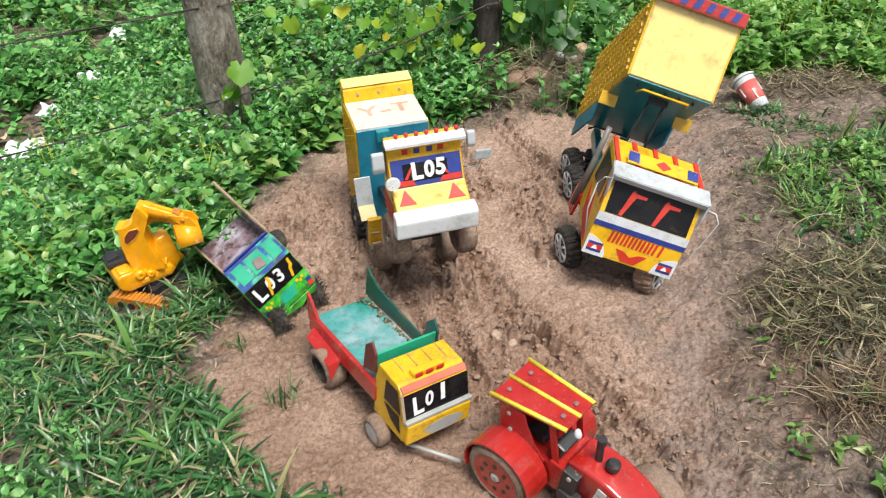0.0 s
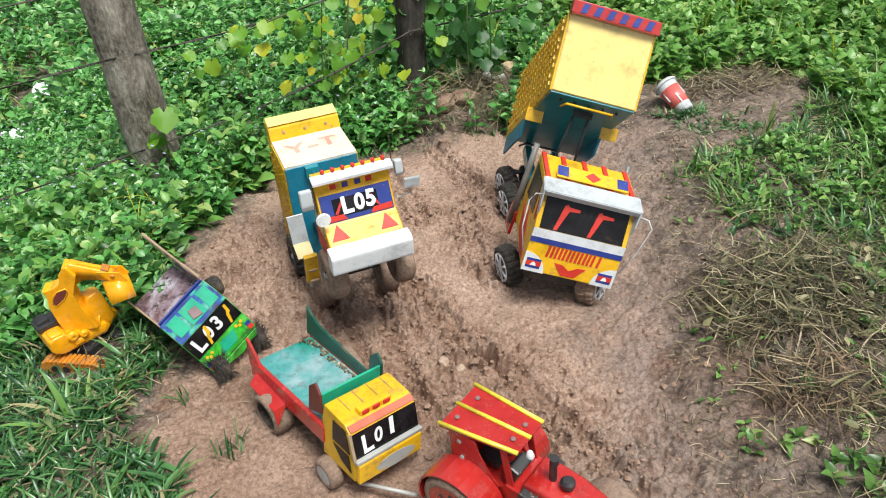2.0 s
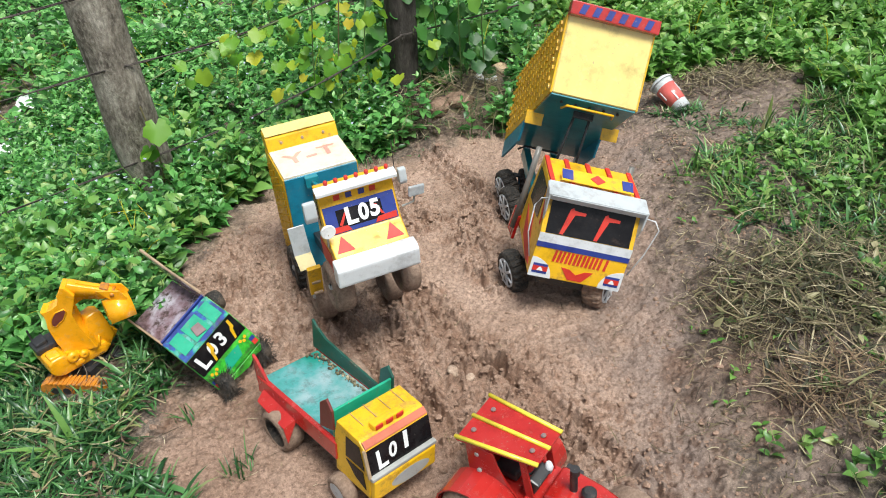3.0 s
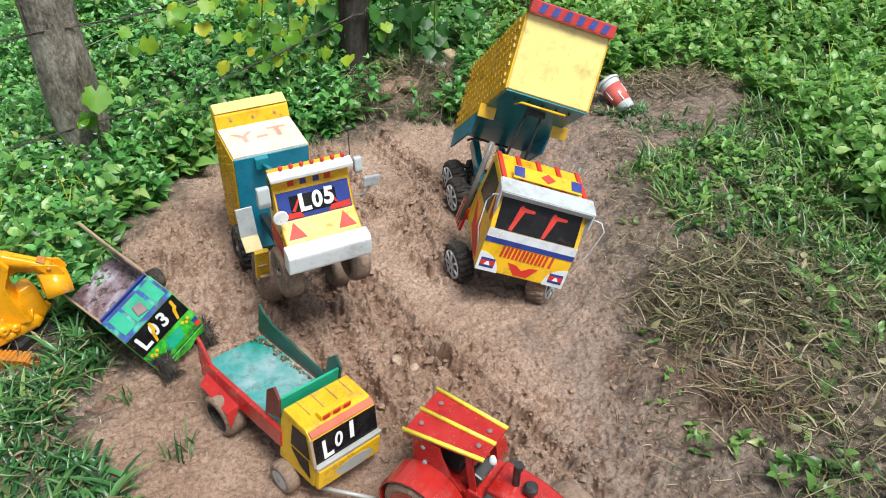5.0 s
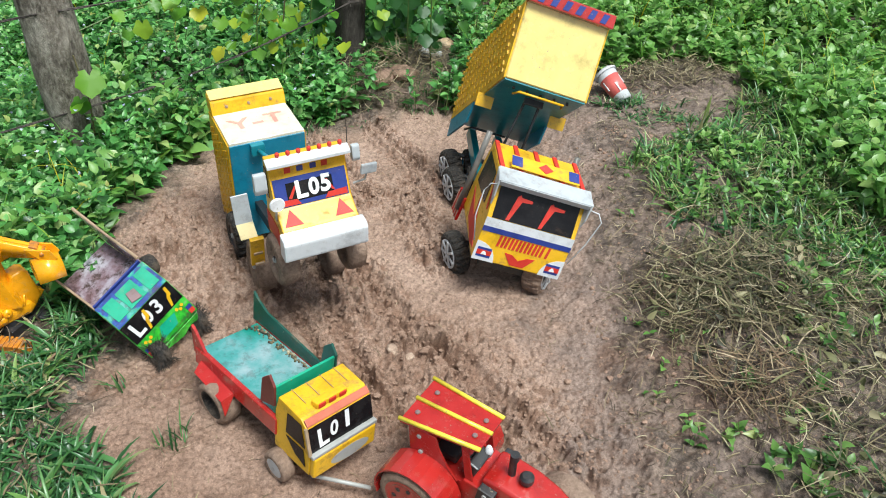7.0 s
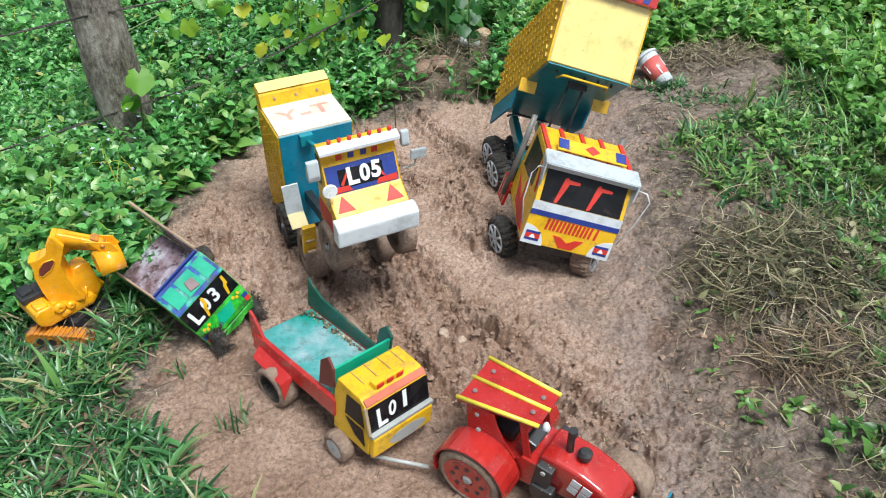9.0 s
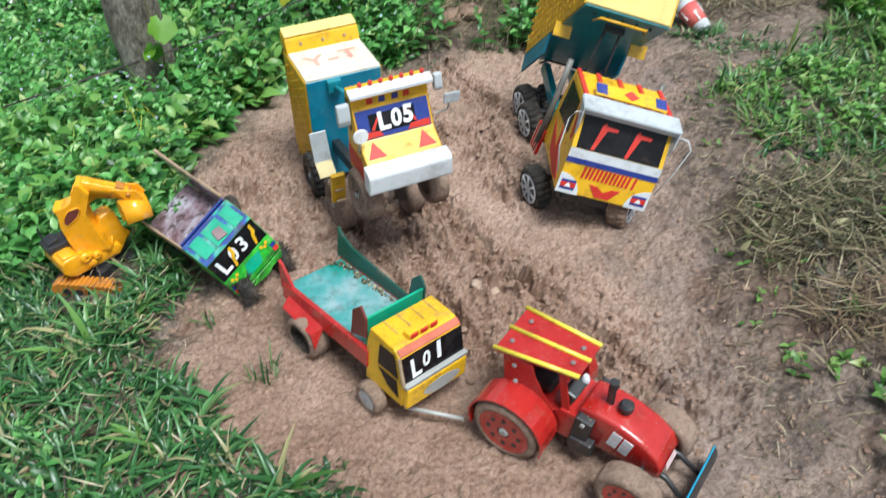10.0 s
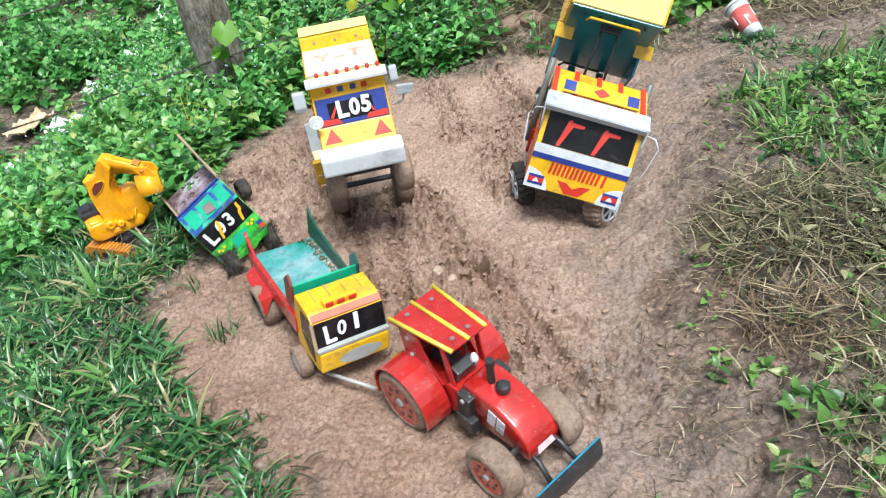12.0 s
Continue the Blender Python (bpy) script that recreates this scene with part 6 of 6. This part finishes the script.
def weeds(name, spots, height, leaf, label, pairs=(4, 8), mat=WEED, spread=0.5):
    """Broad-leaved weeds: leaning stems with opposite leaves."""
    px, py = spots
    n = len(px)
    h = height * RNG.uniform(0.45, 1.25, n) * (1 + 0.35 * lattice_noise(px, py, 0.5, 31) + 0.35 * lattice_noise(px, py, 0.17, 32))
    base = np.stack([px, py, ground_height(px, py) - 0.01], 1)
    lean = RNG.normal(0, 0.22, (n, 2))
    P, Y, E, L, Wd = [], [], [], [], []
    hi = int(pairs[1])
    y0 = RNG.uniform(0, 6.28, n)
    for k in range(hi):
        u = (k + 0.7) / hi
        on = RNG.rand(n) < (0.55 + 0.45 * u)
        at = base + np.stack([lean[:, 0] * h * u * u, lean[:, 1] * h * u * u, h * u], 1)
        for s in (0, math.pi):
            P.append(at[on])
            Y.append((y0 + k * 1.57 + s + RNG.normal(0, 0.35, n))[on])
            E.append(RNG.normal(0.25 + 0.35 * u, 0.35, n)[on])
            size = leaf * RNG.uniform(0.55, 1.25, n) * (1.1 - 0.5 * u * u)
            L.append(size[on])
            Wd.append((size * RNG.uniform(0.5, 0.72, n))[on])
    P = np.concatenate(P)
    v, f = leaves(P, np.concatenate(Y), np.concatenate(E), np.concatenate(L), np.concatenate(Wd), RNG.normal(0, 0.35, len(P)))
    mesh_of(name, v, f, mat, label, "weeds")
    v, f = blades(base, y0, np.full(n, 1.45), h * 1.0, np.full(n, 0.005), np.zeros(n), 2)
    mesh_of("weed_stems", v, f, STEM, "thin green weed stems", "weeds")


def edge_noise(x, y):
    return 0.09 * lattice_noise(x, y, 0.2, 41) + 0.05 * lattice_noise(x, y, 0.07, 42)


def in_weeds(x, y):
    d = from_sand(x, y) + edge_noise(x, y)
    left = (x < 0.75) & (y > 1.75 + 0.25 * (x + 0.6))
    bare = smooth_step(0.75, 0.25, np.hypot((x + 2.2) / 1.0, (y - 3.4) / 0.8) + 1.5 * edge_noise(x, y)) * 0.85
    gaps = 0.3 + 0.7 * smooth_step(-0.75, -0.25, lattice_noise(x, y, 0.33, 43))
    return left * (d > 0.03) * gaps * (1 - bare) * clear_of_things(x, y) * (1 - 0.97 * smooth_step(0.22, 0.12, np.hypot((x - 0.33) / 1.4, y - 3.00)))


weeds("weeds", scatter(8200, -2.1, 0.75, 1.75, 4.3, in_weeds), 0.16, 0.049, "dense bright green broad-leaved weeds along the fence", (5, 7))
weeds("weeds", scatter(1000, -1.3, -0.1, 1.85, 3.0, lambda x, y: in_weeds(x, y) * smooth_step(-0.5, 0.3, lattice_noise(x, y, 0.2, 44))), 0.17, 0.070, "larger-leaved light green weeds by the sand", (4, 5), LIGHT_WEED)
weeds("weeds", scatter(3600, -4.6, 1.2, 4.0, 8.0, lambda x, y: in_weeds(x, y) * 1.0), 0.24, 0.085, "taller green weeds beyond the fence", (4, 5))
weeds("weeds", scatter(2200, -4.6, -1.9, 1.6, 4.4, in_weeds), 0.17, 0.066, "green weeds on the low ground past the fence", (4, 6))


def in_right_weeds(x, y):
    far = (y > 2.86 + 0.12 * lattice_noise(x, y, 0.3, 51)) & (x > 0.7)
    side = x > 1.62 + 0.20 * lattice_noise(x, y, 0.3, 52)
    return (far | side) * 1.0


weeds("weeds", scatter(4600, 0.7, 3.4, 1.2, 5.2, in_right_weeds), 0.15, 0.058, "lush light green weeds behind the bare bank", (5, 7), LIGHT_WEED)
def in_corner_weeds(x, y):
    """Clumps of broad-leaved weeds in the straw, thicker away from the sand."""
    clump = smooth_step(0.16, 0.04, np.hypot((x - 0.83) / 1.2, y - 1.06)) + smooth_step(0.20, 0.05, np.hypot(x - 0.90, y - 0.86)) + smooth_step(0.22, 0.05, np.hypot(x - 1.16, (y - 1.35) / 1.4))
    return np.clip(0.40 * clump + 0.6 * smooth_step(0.98, 1.35, x + 1.2 * edge_noise(x, y)) * smooth_step(-0.4, 0.3, lattice_noise(x, y, 0.2, 53)), 0, 1) * (from_sand(x, y) > 0.08)


weeds("weeds", scatter(1050, 0.68, 1.9, 0.4, 1.6, in_corner_weeds), 0.050, 0.038, "broad-leaved weeds growing through straw", (2, 3), BANK_GRASS)
weeds("weeds", scatter(260, 0.60, 1.4, 0.5, 2.3, lambda x, y: 0.35 * (from_sand(x, y) > 0.0)), 0.025, 0.024, "seedlings on the bare bank", (1, 2), LIGHT_WEED)
weeds("weeds", scatter(1300, -2.4, -0.3, 0.4, 1.95, lambda x, y: 0.7 * (from_sand(x, y) > 0.08) * smooth_step(-0.1, 0.4, lattice_noise(x, y, 0.3, 54)) * clear_of_things(x, y)), 0.06, 0.032, "low weeds mixed into the grass", (2, 4))

# low grass on the rest of the plot
tx, ty = scatter(1500, -3.6, 3.4, -1.9, 0.9, lambda x, y: smooth_step(0.35, 0.9, np.hypot(x - 0.3, (y - 0.3) / 1.3) + 1.5 * edge_noise(x, y)) * (0.3 + 0.7 * smooth_step(-0.3, 0.3, lattice_noise(x, y, 0.5, 55))))
# thin grass stems rising out of the weeds
def in_all_weeds(x, y):
    return np.where(x > 0.7, in_right_weeds(x, y), in_weeds(x, y))


sx, sy = scatter(2600, -3.2, 3.0, 1.8, 5.5, in_all_weeds)
n = len(sx)
v, f = blades(np.stack([sx, sy, ground_height(sx, sy) + 0.04], 1), RNG.uniform(0, 6.28, n), RNG.normal(1.1, 0.25, n), RNG.uniform(0.12, 0.28, n), RNG.uniform(0.003, 0.006, n), RNG.normal(0.9, 0.4, n))
mesh_of("tall_grass", v, f, VINE, "thin yellow-green grass blades above the weeds", "grass")

# flowers above the weeds
fx, fy = scatter(420, -2.2, 0.1, 2.2, 4.6, in_weeds)
n = len(fx)
fz = ground_height(fx, fy) + RNG.uniform(0.12, 0.24, n)
v, f = leaves(np.repeat(np.stack([fx, fy, fz], 1), 3, 0), RNG.uniform(0, 6.28, n * 3), RNG.uniform(0.3, 1.2, n * 3), np.full(n * 3, 0.009), np.full(n * 3, 0.007))
mesh_of("flowers", v, f, BLOOM, "tiny pale blue flowers in the weeds", "flowers")


def grass(name, tufts, blades_each, length, width, label, mat=GRASS, rise=1.0, curl=1.1, spread=0.014):
    px, py = tufts
    n = len(px)
    size = RNG.uniform(0.6, 1.25, n)
    x = np.repeat(px, blades_each) + RNG.normal(0, spread, n * blades_each)
    y = np.repeat(py, blades_each) + RNG.normal(0, spread, n * blades_each)
    s = np.repeat(size, blades_each) * RNG.uniform(0.45, 1.2, n * blades_each)
    m = len(x)
    pos = np.stack([x, y, ground_height(x, y) - 0.006], 1)
    v, f = blades(pos, RNG.uniform(0, 6.28, m), np.clip(RNG.normal(rise, 0.3, m), 0.1, 1.5), length * s, width * RNG.uniform(0.6, 1.2, m), RNG.normal(curl, 0.5, m))
    return mesh_of(name, v, f, mat, label, "grass")


def in_left_grass(x, y):
    d = from_sand(x, y) + 0.6 * edge_noise(x, y)
    return (d > 0.02) * ((x < -0.35) | (y < 1.2)) * (x < 0.35) * (y < 1.95) * (0.12 + 0.88 * smooth_step(-0.40, 0.20, lattice_noise(x, y, 0.12, 61) + 0.5 * lattice_noise(x, y, 0.45, 62) + 0.5 * smooth_step(0.12, 0.02, d))) * clear_of_things(x, y)


grass("grass", scatter(4200, -1.5, 0.3, 0.3, 1.95, in_left_grass), 8, 0.085, 0.0072, "fine green grass beside the sand", rise=0.8, curl=1.2, spread=0.018)
grass("grass", scatter(2500, -1.5, 0.3, 0.3, 1.95, in_left_grass), 6, 0.100, 0.0135, "broad-bladed green grass beside the sand", rise=0.7, curl=1.2, spread=0.012)
grass("grass", scatter(330, -1.5, 0.3, 0.3, 1.95, in_left_grass), 4, 0.115, 0.0165, "tufts of light green broad grass", BANK_GRASS, 0.9, 0.8, 0.008)
grass("grass", (tx, ty), 5, 0.10, 0.011, "sparse green grass on trodden soil", spread=0.03)
grass("grass", scatter(1300, -2.8, -1.3, 0.4, 2.6, lambda x, y: 0.7 + 0 * x), 9, 0.13, 0.009, "green grass on the low side")
def in_bank_grass(x, y):
    """Green strip between the leaning truck and the bare mound, thin at its edge."""
    edge = np.interp(y, [1.45, 1.6, 1.75, 1.95, 2.1, 2.2, 2.35, 2.6], [1.08, 0.95, 0.94, 0.90, 0.92, 1.12, 1.42, 1.62])
    depth = x - edge + 1.1 * edge_noise(x, y)
    return smooth_step(-0.03, 0.22, depth) * (0.12 + 0.88 * smooth_step(-0.45, 0.25, lattice_noise(x, y, 0.13, 63) + 0.25 * smooth_step(0.1, 0.5, depth))) * (from_sand(x, y) > 0.02)


grass("grass", scatter(2200, 0.86, 1.95, 1.4, 2.7, in_bank_grass), 7, 0.075, 0.0068, "thin light green grass on the bank", BANK_GRASS, 0.75, 1.0, 0.018)
grass("grass", scatter(1200, 0.86, 1.95, 1.4, 2.7, in_bank_grass), 5, 0.085, 0.0115, "tufts of broad green grass on the bank", GRASS, 0.8, 0.9, 0.010)
weeds("weeds", scatter(620, 0.88, 1.95, 1.4, 2.6, in_bank_grass), 0.055, 0.036, "light green weeds among the grass on the bank", (2, 4), LIGHT_WEED)
grass("grass", (np.array([1.17, 1.175, 1.30, 1.22, 1.05, 0.95]), np.array([1.62, 1.61, 2.31, 2.20, 1.95, 2.10])), 2, 0.13, 0.016, "single tall upright grass shoot on the bank", BANK_GRASS, 1.4, 0.25, 0.006)
grass("grass", scatter(1300, 1.3, 2.6, 0.5, 2.9, lambda x, y: 0.75 * smooth_step(1.12, 1.5, x + edge_noise(x, y)) * (np.hypot((x - 1.3) / 0.42, (y - 2.5) / 0.36) > 1)), 9, 0.11, 0.010, "green grass at the outer bank", BANK_GRASS, curl=1.3)
grass("grass", scatter(90, 1.02, 1.3, 2.35, 2.6, lambda x, y: smooth_step(0.10, 0.03, along(x, y, [(1.08, 2.52), (1.15, 2.42), (1.24, 2.36)]))), 7, 0.055, 0.008, "short tuft of grass by the cup", GRASS, 0.7, 0.8)
grass("grass", (np.array([-0.359, -0.352, -0.367, -0.21, -0.5, 0.55, -0.02]), np.array([1.265, 1.275, 1.255, 1.02, 1.44, 2.75, 2.7])), 9, 0.075, 0.0045, "lone sprig of grass on bare sand", rise=1.25, curl=0.5)
grass("grass", scatter(220, -0.4, 1.0, 2.65, 3.2, lambda x, y: 0.5 * (from_sand(x, y) > -0.03)), 6, 0.07, 0.005, "short grass at the back edge of the sand")


def straw(name, spots, length, width, label, lift=0.02, mat=STRAW):
    px, py = spots
    n = len(px)
    pos = np.stack([px, py, ground_height(px, py) + RNG.uniform(0.001, lift, n)], 1)
    v, f = blades(pos, RNG.uniform(0, 6.28, n), RNG.normal(0.06, 0.2, n), length * RNG.uniform(0.35, 1.4, n), width * RNG.uniform(0.5, 1.3, n), RNG.normal(0.1, 0.4, n), 4, RNG.normal(0, 0.7, n))
    mesh_of(name, v, f, mat, label, "straw")


def in_straw(x, y):
    d = from_sand(x, y) + edge_noise(x, y)
    heap = smooth_step(0.5, 0.15, np.hypot((x - 1.02) / 0.78, (y - 1.47) / 0.42) + 0.8 * edge_noise(x, y)) + 0.22 * smooth_step(0.75, 1.0, x + edge_noise(x, y)) * (y < 1.4) + 0.5 * smooth_step(0.45, 0.2, np.hypot((x - 1.4) / 0.9, (y - 2.72) / 0.4))
    return np.clip(heap, 0, 1) * smooth_step(-0.02, 0.08, d) + (0.05 * smooth_step(-0.22, 0.12, d + 1.2 * edge_noise(x, y)) + 0.05 * smooth_step(0.0, 0.12, d)) * (x > 0.3) * (y < 2.0) * smooth_step(-0.6, 0.5, lattice_noise(x, y, 0.12, 65))


def in_heap(x, y):
    return in_straw(x, y) * (from_sand(x, y) > 0.04)


straw("straw", scatter(24000, 0.35, 1.6, 0.5, 1.85, in_straw), 0.080, 0.0027, "matted dead grass and straw on the bank", 0.05)
straw("straw", scatter(4200, 0.35, 1.6, 0.5, 1.85, in_heap), 0.085, 0.0050, "wilted olive grass blades in the straw", 0.06, WILTED)
straw("straw", scatter(14000, 0.8, 1.9, 2.1, 3.1, in_straw), 0.08, 0.0042, "dead grass over the bare mound", 0.02)
straw("straw", scatter(5000, 0.8, 1.9, 1.5, 2.7, in_bank_grass), 0.07, 0.0050, "wilted blades among the bank grass", 0.03, WILTED)
straw("straw", scatter(16000, 0.5, 1.75, 0.6, 2.9, lambda x, y: (from_sand(x, y) > -0.06 + 0.1 * RNG.rand(len(x))) * (0.25 + 0.75 * smooth_step(-0.4, 0.4, lattice_noise(x, y, 0.1, 66)))), 0.030, 0.0026, "bits of dead stalk trodden into the bank", 0.006)
straw("straw", scatter(1000, 0.5, 1.6, 0.6, 1.9, in_heap), 0.17, 0.0045, "long dry stalks lying on the bank", 0.05)
straw("straw", scatter(500, 0.78, 1.05, 1.05, 1.35, lambda x, y: smooth_step(0.12, 0.05, np.hypot((x - 0.89) / 1.3, y - 1.17))), 0.10, 0.0036, "pale mat of dry roots on the bank", 0.05, DEAD_LEAF)
straw("straw", scatter(2600, -1.6, 0.3, 0.4, 1.9, lambda x, y: 0.8 * (from_sand(x, y) > -0.02)), 0.060, 0.0050, "dead blades under the grass", 0.035)
straw("straw", scatter(800, -1.6, 0.3, 0.4, 1.9, lambda x, y: 0.8 * (from_sand(x, y) > 0.02)), 0.038, 0.0085, "dry tan leaves under the grass", 0.030, DEAD_LEAF)
straw("straw", scatter(500, -2.9, -1.3, 2.5, 4.2, lambda x, y: 0.8 + 0 * x), 0.06, 0.013, "dead leaves on the low ground", 0.02, DEAD_LEAF)

# wilted broad leaves in the cut heap
hx, hy = scatter(2200, 0.6, 1.5, 0.6, 1.85, in_heap)
n = len(hx)
v, f = leaves(np.stack([hx, hy, ground_height(hx, hy) + RNG.uniform(0.004, 0.05, n)], 1), RNG.uniform(0, 6.28, n), RNG.normal(0.1, 0.4, n), RNG.uniform(0.018, 0.042, n), RNG.uniform(0.008, 0.020, n), RNG.normal(0, 0.6, n))
mesh_of("wilted_leaves", v, f, WILTED, "wilted olive leaves in the cut straw", "straw")
straw("straw", scatter(1500, -0.6, 0.7, 0.7, 2.9, lambda x, y: 0.45 * (from_sand(x, y) < 0)), 0.030, 0.0016, "fine bits of straw on the sand", 0.004)
straw("straw", scatter(2200, -0.1, 1.1, 2.85, 3.35, lambda x, y: 1.0 * (np.hypot((x - 0.3) / 1.4, y - 3.05) < 0.28)), 0.16, 0.0035, "dry stems hanging over the dug bank", 0.10)

# clods of sand
def crumbly(x, y):
    lines = sum(smooth_step(0.07, 0.015, along(x, y, line)) for line in RUTS)
    bank = 0.22 * (x > 0.6) * (from_sand(x, y) >= 0.02) * (0.3 + 0.7 * smooth_step(-0.3, 0.4, lattice_noise(x, y, 0.12, 67)))
    return bank + (from_sand(x, y) < 0.02) * np.clip(0.03 + 0.55 * lines + 0.22 * churning(x, y), 0, 1)


cx, cy = scatter(80000, -0.6, 1.3, 0.7, 2.9, crumbly)
ico = bmesh.new()
bmesh.ops.create_icosphere(ico, subdivisions=1, radius=1)
iv = np.array([q.co[:] for q in ico.verts])
fi = np.array([[q.index for q in g.verts] for g in ico.faces])
ico.free()
n = len(cx)
cs = np.clip(RNG.lognormal(-6.05, 0.55, n), 0.001, 0.011)
cv = iv[None] * (1 + RNG.normal(0, 0.2, (n, len(iv), 1))) * (cs[:, None] * np.array([[1, 1, 0.6]]))[:, None, :] + np.stack([cx, cy, ground_height(cx, cy) + cs * 0.1], 1)[:, None, :]
mesh_of("sand_clods", cv.reshape(-1, 3), (fi[None] + (np.arange(n) * len(iv))[:, None, None]).reshape(-1, 3), CLOD, "crumbs and clods of damp sand", "clods", False)


# ---- vines on the fence ----
def build_vine(name, spots, size, mat, label, stems, facing=-1.4):
    t = thing(name, Matrix(), label, "vine")
    for line in stems:
        part("stem", rod(line, 0.0028, seg=5), STEM, t)
    for k, (x, y, z) in enumerate(spots):
        s = size * RNG.uniform(0.7, 1.3)
        # lobed, cupped leaf: a fan of points round the rib
        n = 22
        ring = []
        for q in range(n):
            a = 2 * math.pi * q / n
            r = s * 0.5 * (0.88 + 0.09 * math.cos(5 * a) + 0.05 * math.cos(11 * a + k) + 0.12 * math.cos(a)) * (0.55 if q == n // 2 else 1)
            ring.append((0.42 * s + r * math.cos(a), r * math.sin(a), 0.10 * s * math.sin(a) ** 2 - 0.12 * s * max(0, math.cos(a)) + 0.03 * s * math.sin(3 * a + k)))
        me = bpy.data.meshes.new("leaf")
        me.from_pydata([(0.42 * s, 0, -0.02 * s)] + ring, [], [(0, 1 + q, 1 + (q + 1) % n) for q in range(n)])
        me.polygons.foreach_set("use_smooth", [True] * n)
        me.materials.append(mat)
        ob = new("leaf", me)
        ob.parent = t
        ob.matrix_local = pose(x, y, z, RNG.uniform(-25, 25), RNG.uniform(10, 70), math.degrees(facing) + RNG.uniform(-60, 60))


spots = []
for k in range(20):
    u = RNG.beta(1.3, 1.3)
    spots.append((-0.62 + 0.46 * u + RNG.normal(0, 0.02), 2.72 + RNG.normal(0, 0.03), 0.37 + 0.12 * u + RNG.normal(0, 0.035)))
build_vine("vine", spots, 0.056, VINE, "yellow-green vine leaves on the fence wire", [[(-0.85, 2.6, 0.30), (-0.6, 2.72, 0.37), (-0.42, 2.74, 0.42), (-0.16, 2.78, 0.49)]])
spots = [(-0.70 + RNG.normal(0, 0.012), 2.565, z) for z in (0.26, 0.17, 0.15)]
build_vine("vine", spots, 0.08, VINE, "few yellow-green vine leaves on the grey post", [[(-0.75, 2.575, -0.15), (-0.715, 2.575, 0.0), (-0.705, 2.575, 0.14), (-0.72, 2.575, 0.30)]])
spots = [(0.33 + RNG.normal(0, 0.17), 3.10 + RNG.uniform(0, 0.25), RNG.uniform(-0.02, 0.75)) for k in range(260)]
build_vine("vine", spots, 0.062, DARK_VINE, "dark green creeper over the second post", [[(0.2 + 0.1 * k, 3.15, -0.08), (0.22 + 0.09 * k, 3.13, 0.25), (0.18 + 0.12 * k, 3.2, 0.6), (0.25 + 0.1 * k, 3.2, 0.9)] for k in range(4)])
spots = [(-0.1 + RNG.normal(0, 0.16), 3.05 + RNG.uniform(-0.1, 0.2), RNG.uniform(0.08, 0.4)) for k in range(60)]
build_vine("vine", spots, 0.055, VINE, "light green creeper beside the second post", [[(-0.2 + 0.12 * k, 3.05, -0.1), (-0.18 + 0.1 * k, 3.1, 0.2), (-0.15 + 0.1 * k, 3.1, 0.42)] for k in range(3)])
